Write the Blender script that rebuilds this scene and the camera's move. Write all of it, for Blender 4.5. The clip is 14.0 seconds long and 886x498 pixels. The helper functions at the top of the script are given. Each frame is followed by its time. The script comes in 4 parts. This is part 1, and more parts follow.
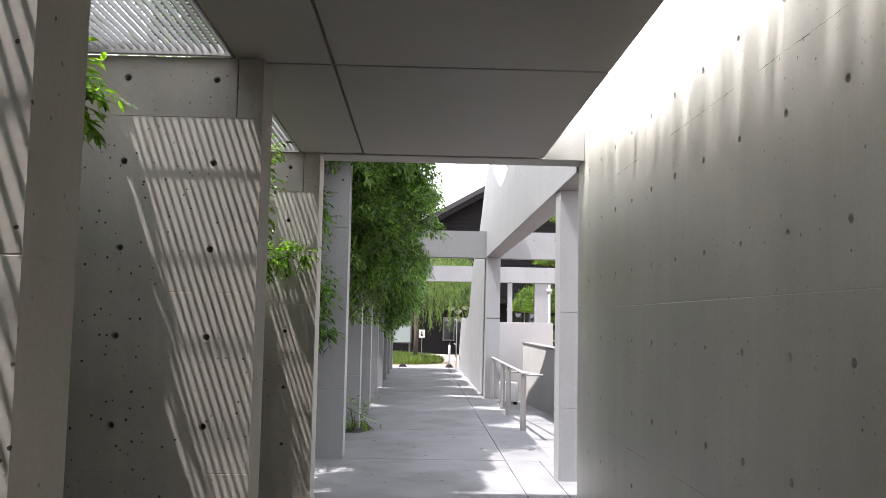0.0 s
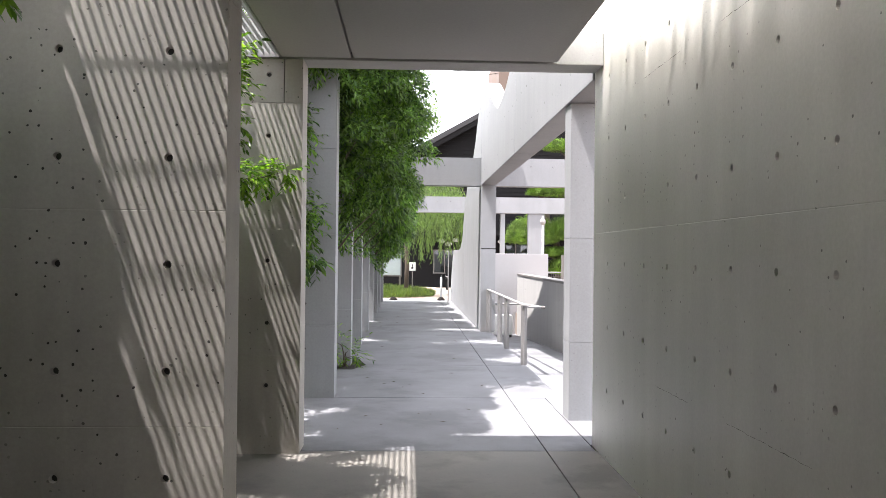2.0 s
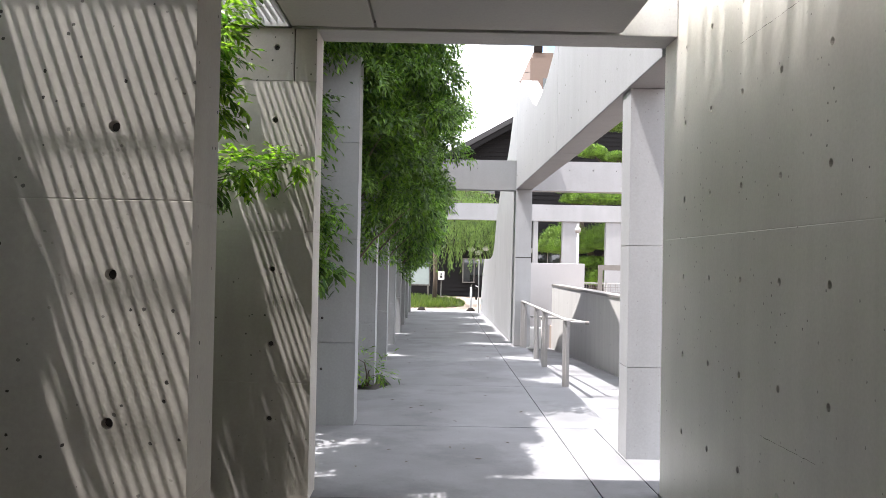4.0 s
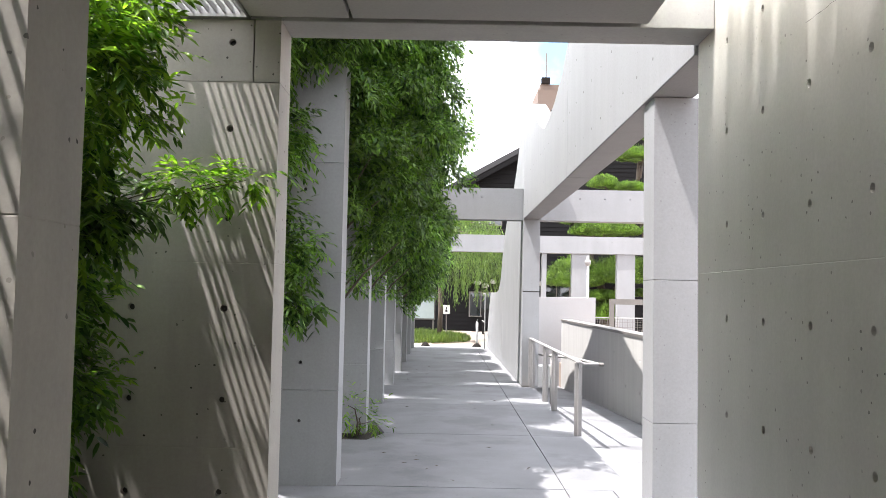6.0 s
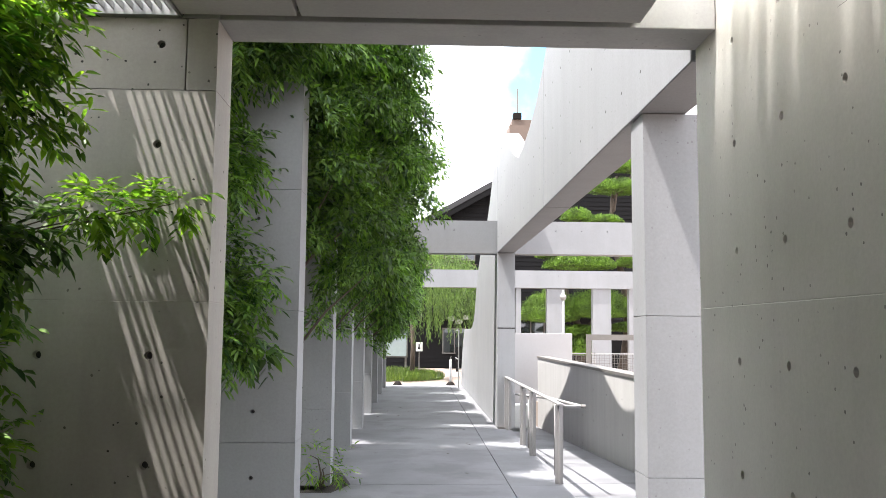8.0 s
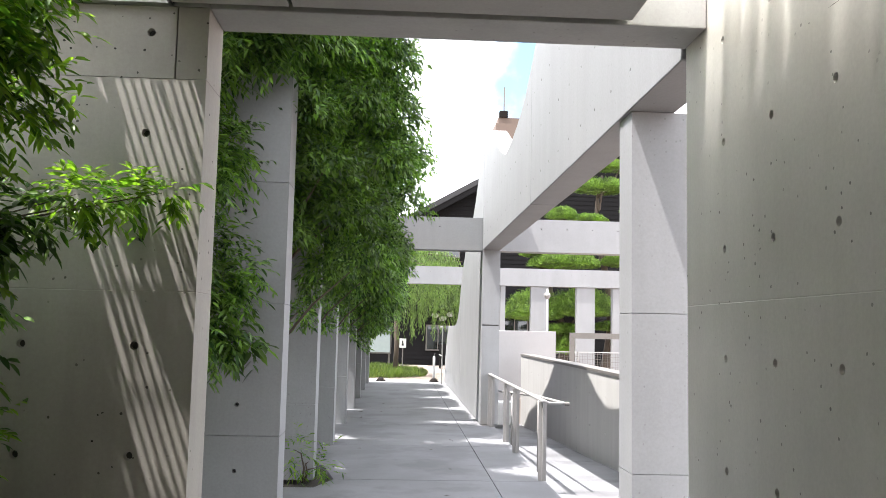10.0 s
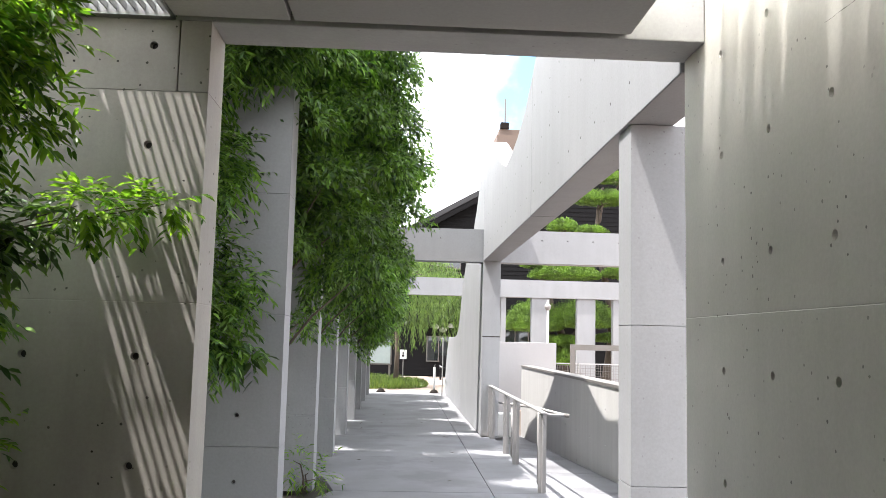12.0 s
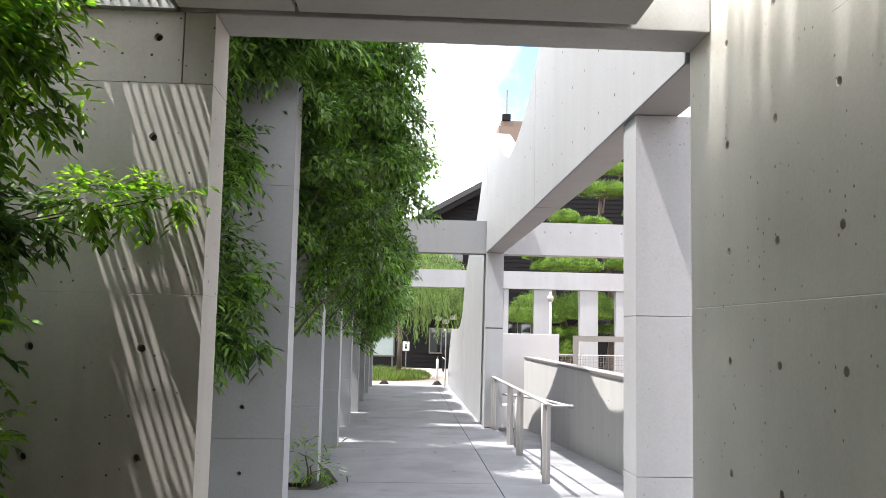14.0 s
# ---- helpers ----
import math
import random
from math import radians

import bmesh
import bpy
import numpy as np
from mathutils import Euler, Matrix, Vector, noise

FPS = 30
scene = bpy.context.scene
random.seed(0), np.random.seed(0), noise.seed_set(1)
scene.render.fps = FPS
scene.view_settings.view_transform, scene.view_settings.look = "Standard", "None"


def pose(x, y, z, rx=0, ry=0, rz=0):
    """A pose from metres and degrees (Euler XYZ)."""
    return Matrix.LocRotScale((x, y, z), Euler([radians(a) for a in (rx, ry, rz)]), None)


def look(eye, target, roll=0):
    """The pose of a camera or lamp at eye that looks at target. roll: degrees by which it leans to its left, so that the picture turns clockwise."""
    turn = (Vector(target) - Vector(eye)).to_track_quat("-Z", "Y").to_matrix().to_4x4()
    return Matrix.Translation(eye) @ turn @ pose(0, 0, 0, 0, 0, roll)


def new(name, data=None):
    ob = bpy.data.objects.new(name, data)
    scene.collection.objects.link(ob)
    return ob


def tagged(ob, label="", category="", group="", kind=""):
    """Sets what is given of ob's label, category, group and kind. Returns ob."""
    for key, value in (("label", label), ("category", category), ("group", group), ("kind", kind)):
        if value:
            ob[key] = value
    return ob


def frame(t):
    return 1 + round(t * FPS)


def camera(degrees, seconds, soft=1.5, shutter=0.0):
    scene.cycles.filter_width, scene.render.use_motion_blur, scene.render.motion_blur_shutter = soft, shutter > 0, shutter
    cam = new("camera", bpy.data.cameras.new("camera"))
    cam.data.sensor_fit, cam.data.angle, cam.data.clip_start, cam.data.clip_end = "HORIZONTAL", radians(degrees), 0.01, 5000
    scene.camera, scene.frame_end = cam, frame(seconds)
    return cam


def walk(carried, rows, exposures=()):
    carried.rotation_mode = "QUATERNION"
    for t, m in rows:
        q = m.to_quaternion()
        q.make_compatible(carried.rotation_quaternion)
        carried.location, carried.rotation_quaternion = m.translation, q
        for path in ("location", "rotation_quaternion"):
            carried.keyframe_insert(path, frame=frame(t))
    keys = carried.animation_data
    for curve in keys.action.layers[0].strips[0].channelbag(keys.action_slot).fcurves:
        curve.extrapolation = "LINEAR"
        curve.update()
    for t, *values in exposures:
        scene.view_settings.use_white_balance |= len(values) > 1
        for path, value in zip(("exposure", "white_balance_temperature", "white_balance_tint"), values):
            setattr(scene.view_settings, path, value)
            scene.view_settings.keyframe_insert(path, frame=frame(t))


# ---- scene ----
cam = camera(55.1, 14.0, soft=0.65)
PATH = [
    (0, (0.83, -6.849, 1.479), (0.883, -4.857, 1.648), 1.1),
    (0.5, (0.766, -6.684, 1.462), (0.828, -4.689, 1.585), 2.1),
    (1, (0.727, -6.518, 1.439), (0.817, -4.52, 1.475), 1.6),
    (1.5, (0.732, -6.334, 1.415), (0.823, -4.336, 1.415), 1.2),
    (2, (0.756, -6.09, 1.427), (0.84, -4.092, 1.441), 0.6),
    (2.5, (0.715, -5.848, 1.422), (0.806, -3.85, 1.431), 0.5),
    (5, (0.785, -4.593, 1.446), (0.752, -2.595, 1.529), 1.1),
    (5.5, (0.835, -4.391, 1.46), (0.798, -2.394, 1.568), 0.9),
    (6, (0.834, -4.17, 1.458), (0.831, -2.173, 1.568), 1.1),
    (6.5, (0.818, -3.966, 1.456), (0.855, -1.97, 1.577), 1.5),
    (7, (0.854, -3.763, 1.468), (0.89, -1.77, 1.629), 1.8),
    (7.5, (0.881, -3.62, 1.48), (0.929, -1.63, 1.679), 0.8),
    (8, (0.869, -3.572, 1.482), (0.928, -1.583, 1.677), 0.5),
    (8.5, (0.861, -3.565, 1.475), (0.942, -1.575, 1.666), 1.2),
    (11, (0.846, -3.571, 1.467), (0.948, -1.583, 1.656), 1.2),
    (11.5, (0.847, -3.576, 1.468), (0.949, -1.589, 1.668), 1.3),
    (12, (0.854, -3.587, 1.469), (0.947, -1.601, 1.684), 1.4),
    (12.5, (0.851, -3.583, 1.467), (0.946, -1.597, 1.681), 1.4),
    (13, (0.842, -3.584, 1.466), (0.934, -1.597, 1.678), 1.4),
    (13.5, (0.84, -3.585, 1.467), (0.926, -1.598, 1.673), 1.3),
    (14, (0.838, -3.585, 1.466), (0.927, -1.597, 1.662), 1.2),
]
walk(cam, [(t, look(eye, target, roll)) for t, eye, target, roll in PATH],
     exposures=[(0.0, 1.95, 6320, 15), (1.5, 2.02, 6320, 15), (2.5, 2.28, 6320, 15), (5.0, 2.03, 6320, 13), (6.0, 2.2, 6320, 13), (7.0, 2.06, 6320, 13), (8.5, 2.14, 6340, 12), (14.0, 2.14, 6340, 12)])

# ---------- world and sun ----------
SUN_FALL = Vector((0.35, 0.11, -1.0)).normalized()
world = bpy.data.worlds.new("world")
scene.world = world
world.use_nodes = True
wn = world.node_tree.nodes
sky = wn.new("ShaderNodeTexSky")
sky.sky_type = "NISHITA"
sky.sun_disc = False
sky.sun_elevation = math.asin(-SUN_FALL.z)
sky.sun_rotation = math.atan2(-SUN_FALL.x, -SUN_FALL.y)
sky.dust_density = 3.0
sky.air_density = 1.0
wn["Background"].inputs["Strength"].default_value = 0.15
wl = world.node_tree.links
w_co = wn.new("ShaderNodeTexCoord")
w_noise = wn.new("ShaderNodeTexNoise")
w_noise.inputs["Scale"].default_value = 9.0
w_noise.inputs["Detail"].default_value = 7.0
w_noise.inputs["Roughness"].default_value = 0.55
w_ramp = wn.new("ShaderNodeValToRGB")
w_ramp.color_ramp.elements[0].position = 0.24
w_ramp.color_ramp.elements[1].position = 0.36
w_mix = wn.new("ShaderNodeMix")
w_mix.data_type = "RGBA"
w_mix.inputs[7].default_value = (6.2, 6.3, 6.5, 1)
wl.new(w_co.outputs["Generated"], w_noise.inputs["Vector"])
wl.new(w_noise.outputs["Fac"], w_ramp.inputs["Fac"])
# a ragged gap of blue sky low over the sail wall
w_far = wn.new("ShaderNodeVectorMath")
w_far.operation = "DISTANCE"
w_far.inputs[1].default_value = (0.142, 0.944, 0.30)
wl.new(w_co.outputs["Generated"], w_far.inputs[0])
w_rag = wn.new("ShaderNodeMath")
w_rag.operation = "MULTIPLY_ADD"
w_rag.inputs[1].default_value = 0.22
wl.new(w_noise.outputs["Fac"], w_rag.inputs[0])
wl.new(w_far.outputs["Value"], w_rag.inputs[2])
w_gap = wn.new("ShaderNodeMapRange")
w_gap.interpolation_type = "SMOOTHSTEP"
w_gap.inputs["From Min"].default_value = 0.145
w_gap.inputs["From Max"].default_value = 0.22
wl.new(w_rag.outputs[0], w_gap.inputs["Value"])
w_both = wn.new("ShaderNodeMath")
w_both.operation = "MULTIPLY"
wl.new(w_ramp.outputs["Color"], w_both.inputs[0])
wl.new(w_gap.outputs[0], w_both.inputs[1])
wl.new(w_both.outputs[0], w_mix.inputs[0])
w_blue = wn.new("ShaderNodeMix")
w_blue.data_type = "RGBA"
w_blue.blend_type = "MULTIPLY"
w_blue.inputs[0].default_value = 1.0
w_blue.inputs[7].default_value = (0.62, 0.86, 0.95, 1)
wl.new(sky.outputs[0], w_blue.inputs[6])
wl.new(w_blue.outputs[2], w_mix.inputs[6])
wl.new(w_mix.outputs[2], wn["Background"].inputs["Color"])
sun_data = bpy.data.lights.new("sun", "SUN")
sun_data.energy = 4.5
sun_data.angle = radians(0.46)
sun_data.color = (1.0, 0.95, 0.88)
sun = new("sun", sun_data)
sun.matrix_world = look((0, 0, 30), Vector((0, 0, 30)) + SUN_FALL)


# ---------- materials ----------
def mat(name):
    m = bpy.data.materials.new(name)
    m.use_nodes = True
    nt = m.node_tree
    return m, nt, nt.nodes["Principled BSDF"]


def node(nt, kind, **props):
    n = nt.nodes.new(kind)
    for k, v in props.items():
        n.inputs[k.replace("_", " ")].default_value = v
    return n


def ramp(nt, fac, stops):
    r = nt.nodes.new("ShaderNodeValToRGB")
    els = r.color_ramp.elements
    while len(els) < len(stops):
        els.new(0.5)
    for e, (p, c) in zip(els, stops):
        e.position = p
        e.color = (c, c, c, 1) if isinstance(c, (int, float)) else (*c, 1)
    nt.links.new(fac, r.inputs["Fac"])
    return r.outputs["Color"]


def mixc(nt, mode, fac, a, b):
    n = nt.nodes.new("ShaderNodeMix")
    n.data_type = "RGBA"
    n.blend_type = mode
    for sock, v in ((n.inputs[0], fac), (n.inputs[6], a), (n.inputs[7], b)):
        if isinstance(v, (int, float)):
            sock.default_value = v
        elif isinstance(v, tuple):
            sock.default_value = (*v, 1)
        else:
            nt.links.new(v, sock)
    return n.outputs[2]


def coords(nt, scale=(1, 1, 1)):
    g = nt.nodes.new("ShaderNodeNewGeometry")
    mp = nt.nodes.new("ShaderNodeMapping")
    mp.inputs["Scale"].default_value = scale
    nt.links.new(g.outputs["Position"], mp.inputs["Vector"])
    return mp.outputs["Vector"]


def noise_tex(nt, scale, detail=4.0, rough=0.55, stretch=(1, 1, 1)):
    n = node(nt, "ShaderNodeTexNoise", Scale=scale, Detail=detail, Roughness=rough)
    nt.links.new(coords(nt, stretch), n.inputs["Vector"])
    return n.outputs["Fac"]


def bump(nt, bsdf, height, strength, dist):
    b = nt.nodes.new("ShaderNodeBump")
    b.inputs["Strength"].default_value = strength
    b.inputs["Distance"].default_value = dist
    nt.links.new(height, b.inputs["Height"])
    nt.links.new(b.outputs[0], bsdf.inputs["Normal"])


def concrete(name, base, rough=0.6, cloud=0.16, streak=0.10, pits=0.5, spec=0.4):
    """Cast concrete: soft clouds, run-down streaks, fine grain and scattered air pits with their shade painted in."""
    m, nt, p = mat(name)
    big = noise_tex(nt, 1.3, 5, 0.6)
    run = noise_tex(nt, 3.0, 5, 0.6, (1.6, 1.6, 0.12))
    fine = noise_tex(nt, 55, 3, 0.7)
    col = mixc(nt, "MULTIPLY", 1.0, base, ramp(nt, big, [(0.3, 1 - cloud), (0.7, 1 + 0 * cloud)]))
    col = mixc(nt, "MULTIPLY", 1.0, col, ramp(nt, run, [(0.35, 1 - streak), (0.62, 1.0)]))
    col = mixc(nt, "MULTIPLY", 1.0, col, ramp(nt, fine, [(0.3, 0.90), (0.7, 1.0)]))
    v = nt.nodes.new("ShaderNodeTexVoronoi")
    v.inputs["Scale"].default_value = 20.0
    nt.links.new(coords(nt), v.inputs["Vector"])
    warp = nt.nodes.new("ShaderNodeMath")
    warp.operation = "MULTIPLY_ADD"
    warp.inputs[1].default_value = 0.24
    nt.links.new(noise_tex(nt, 75, 3), warp.inputs[0])
    nt.links.new(v.outputs["Distance"], warp.inputs[2])
    spot = ramp(nt, warp.outputs[0], [(0.225, 1.0), (0.240, 0.0)])
    some = ramp(nt, v.outputs["Color"], [(0.44, 0.0), (0.48, 1.0)])
    spot = mixc(nt, "MULTIPLY", 1.0, spot, some)
    pick = ramp(nt, noise_tex(nt, 1.8, 3), [(0.42, 0.3 * pits), (0.56, pits)])
    pitf = mixc(nt, "MULTIPLY", 1.0, spot, pick)
    # near-black pit colour carries the shade inside each air pit
    col = mixc(nt, "MIX", pitf, col, (base[0] * 0.05, base[1] * 0.047, base[2] * 0.044))
    nt.links.new(col, p.inputs["Base Color"])
    nt.links.new(ramp(nt, big, [(0.3, rough - 0.08), (0.7, rough + 0.1)]), p.inputs["Roughness"])
    p.inputs["Specular IOR Level"].default_value = spec
    h = mixc(nt, "SUBTRACT", 1.0, fine, pitf)
    h = mixc(nt, "ADD", 1.0, h, ramp(nt, noise_tex(nt, 6, 3), [(0.3, 0.0), (0.7, 0.9)]))
    bump(nt, p, h, 0.22, 0.002)
    return m


def stained(m, scale, low, depth):
    """Adds soft-edged old damp stains to a concrete."""
    nt = m.node_tree
    p = nt.nodes["Principled BSDF"]
    old = p.inputs["Base Color"].links[0].from_socket
    blot = ramp(nt, noise_tex(nt, scale, 6, 0.62), [(low, 1 - depth), (low + 0.09, 1.0)])
    nt.links.new(mixc(nt, "MULTIPLY", 1.0, old, blot), p.inputs["Base Color"])
    return m


def plain(name, base, rough=0.6, metal=0.0, vary=0.15, scale=8.0, stretch=(1, 1, 1), bumpy=0.1):
    m, nt, p = mat(name)
    a = noise_tex(nt, scale, 5, 0.6, stretch)
    b = noise_tex(nt, scale * 9, 3, 0.6, stretch)
    col = mixc(nt, "MULTIPLY", 1.0, base, ramp(nt, a, [(0.3, 1 - vary), (0.7, 1.0)]))
    col = mixc(nt, "MULTIPLY", 1.0, col, ramp(nt, b, [(0.3, 1 - vary * 0.6), (0.7, 1.0)]))
    nt.links.new(col, p.inputs["Base Color"])
    nt.links.new(ramp(nt, a, [(0.3, max(0.05, rough - 0.08)), (0.7, min(1, rough + 0.08))]), p.inputs["Roughness"])
    p.inputs["Metallic"].default_value = metal
    bump(nt, p, b, bumpy, 0.003)
    return m


def leafy(name, dark, light, trans=0.35, rough=0.42):
    m, nt, p = mat(name)
    g = nt.nodes.new("ShaderNodeNewGeometry")
    rnd = g.outputs["Random Per Island"]
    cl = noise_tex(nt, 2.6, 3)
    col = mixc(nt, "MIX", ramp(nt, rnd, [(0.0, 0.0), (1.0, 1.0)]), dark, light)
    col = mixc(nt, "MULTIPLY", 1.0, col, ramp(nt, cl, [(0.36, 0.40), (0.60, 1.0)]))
    nt.links.new(col, p.inputs["Base Color"])
    p.inputs["Roughness"].default_value = rough
    p.inputs["Specular IOR Level"].default_value = 0.4
    t = nt.nodes.new("ShaderNodeBsdfTranslucent")
    nt.links.new(mixc(nt, "MULTIPLY", 1.0, col, (1.6, 1.9, 0.7)), t.inputs["Color"])
    mx = nt.nodes.new("ShaderNodeMixShader")
    mx.inputs[0].default_value = trans
    nt.links.new(p.outputs[0], mx.inputs[1])
    nt.links.new(t.outputs[0], mx.inputs[2])
    nt.links.new(mx.outputs[0], nt.nodes["Material Output"].inputs["Surface"])
    return m


CONC_WALL = concrete("concrete_wall", (0.595, 0.58, 0.534), 0.36, 0.20, 0.07, 0.8, 0.6)
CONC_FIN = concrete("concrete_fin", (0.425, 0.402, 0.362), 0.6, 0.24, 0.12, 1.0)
CONC_OUT = concrete("concrete_outdoor", (0.25, 0.254, 0.264), 0.6, 0.13, 0.06, 0.3)
CONC_SLAB = concrete("concrete_slab", (0.36, 0.345, 0.325), 0.55, 0.10, 0.0, 0.15)
CONC_RAMP = concrete("concrete_ramp_wall", (0.40, 0.395, 0.385), 0.6, 0.13, 0.10, 0.3)
PAVE = concrete("paving_concrete", (0.193, 0.195, 0.208), 0.7, 0.45, 0.0, 0.4)
PAVE_IN = concrete("paving_concrete_worn", (0.19, 0.178, 0.16), 0.62, 0.4, 0.0, 0.4)
stained(PAVE, 1.1, 0.40, 0.22)
stained(PAVE_IN, 0.9, 0.44, 0.32)
JOINT_HOLE = plain("joint_filler_and_hole_shade", (0.045, 0.042, 0.04), 0.85)
GALV = plain("galvanised_steel", (0.42, 0.42, 0.41), 0.45, 0.7, 0.2, 30)
RAILM = plain("painted_steel", (0.26, 0.25, 0.245), 0.45, 0.1, 0.12, 20)
CAPM = plain("steel_coping", (0.15, 0.14, 0.13), 0.5, 0.3, 0.2, 12)
WHITEP = plain("white_paint", (0.78, 0.78, 0.76), 0.5, 0.0, 0.08)
GREYP = plain("grey_panel", (0.29, 0.285, 0.29), 0.6, 0.0, 0.06, 3)
DARKWOOD = plain("charred_boards", (0.009, 0.0085, 0.009), 0.75, 0.0, 0.4, 6, (1, 1, 8), 0.3)
DARKWOOD.node_tree.nodes["Principled BSDF"].inputs["Specular IOR Level"].default_value = 0.15
ROOFM = plain("dark_roof", (0.02, 0.02, 0.022), 0.65, 0.0, 0.3, 5)
BARK = plain("bark", (0.10, 0.075, 0.055), 0.85, 0.0, 0.5, 14, (1, 1, 0.25), 0.8)
FENCEW = plain("weathered_boards", (0.14, 0.11, 0.085), 0.8, 0.0, 0.4, 10, (1, 1, 0.1), 0.4)
SOIL = plain("soil", (0.05, 0.04, 0.032), 0.95, 0.0, 0.5, 25, (1, 1, 1), 0.8)
EARTH = plain("pink_paving", (0.27, 0.215, 0.18), 0.85, 0.0, 0.2, 4)
RUBBER = plain("dark_rubber", (0.012, 0.010, 0.009), 0.85)
RUBBER.node_tree.nodes["Principled BSDF"].inputs["Specular IOR Level"].default_value = 0.1
BEIGE = plain("beige_render", (0.12, 0.088, 0.07), 0.8, 0.0, 0.12, 0.5)
SKYBLUE = plain("pale_board", (0.30, 0.35, 0.35), 0.4, 0.0, 0.1)
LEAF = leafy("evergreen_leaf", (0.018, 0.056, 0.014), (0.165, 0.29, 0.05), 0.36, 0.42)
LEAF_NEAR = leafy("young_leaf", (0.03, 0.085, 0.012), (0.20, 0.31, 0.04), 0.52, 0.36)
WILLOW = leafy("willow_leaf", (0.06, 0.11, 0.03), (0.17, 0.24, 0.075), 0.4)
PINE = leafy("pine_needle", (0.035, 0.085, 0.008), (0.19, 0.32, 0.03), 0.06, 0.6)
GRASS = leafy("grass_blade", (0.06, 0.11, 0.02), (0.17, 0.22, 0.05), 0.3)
GLASS, _nt, _p = mat("window_glass")
_p.inputs["Base Color"].default_value = (0.02, 0.025, 0.025, 1)
_p.inputs["Roughness"].default_value = 0.04
_p.inputs["Specular IOR Level"].default_value = 1.0
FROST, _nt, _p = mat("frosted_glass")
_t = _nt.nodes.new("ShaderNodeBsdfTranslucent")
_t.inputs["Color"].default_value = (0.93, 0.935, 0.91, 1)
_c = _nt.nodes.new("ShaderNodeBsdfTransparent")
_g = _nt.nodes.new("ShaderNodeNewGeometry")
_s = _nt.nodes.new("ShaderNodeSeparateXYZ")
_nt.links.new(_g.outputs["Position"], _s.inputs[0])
# clearness rises towards the wall, added to shape the sunlight's soft fade there
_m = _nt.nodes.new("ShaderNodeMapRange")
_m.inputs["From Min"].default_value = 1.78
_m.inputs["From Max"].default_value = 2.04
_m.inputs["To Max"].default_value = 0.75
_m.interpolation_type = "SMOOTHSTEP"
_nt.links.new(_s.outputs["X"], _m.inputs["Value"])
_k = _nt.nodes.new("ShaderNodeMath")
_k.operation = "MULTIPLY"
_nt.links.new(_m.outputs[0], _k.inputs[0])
# noise in the clearness puts streaks into the light on the wall
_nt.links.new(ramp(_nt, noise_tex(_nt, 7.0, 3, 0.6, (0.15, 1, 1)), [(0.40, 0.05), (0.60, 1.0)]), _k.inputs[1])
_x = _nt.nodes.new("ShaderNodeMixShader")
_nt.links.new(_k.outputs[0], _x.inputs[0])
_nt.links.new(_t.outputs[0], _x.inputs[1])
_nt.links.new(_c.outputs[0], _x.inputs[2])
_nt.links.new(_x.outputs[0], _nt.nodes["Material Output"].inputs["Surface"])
LAMPW, _nt, _p = mat("lamp_opal")
_p.inputs["Base Color"].default_value = (0.22, 0.22, 0.21, 1)
_p.inputs["Emission Color"].default_value = (1, 0.95, 0.85, 1)
_p.inputs["Emission Strength"].default_value = 0.05


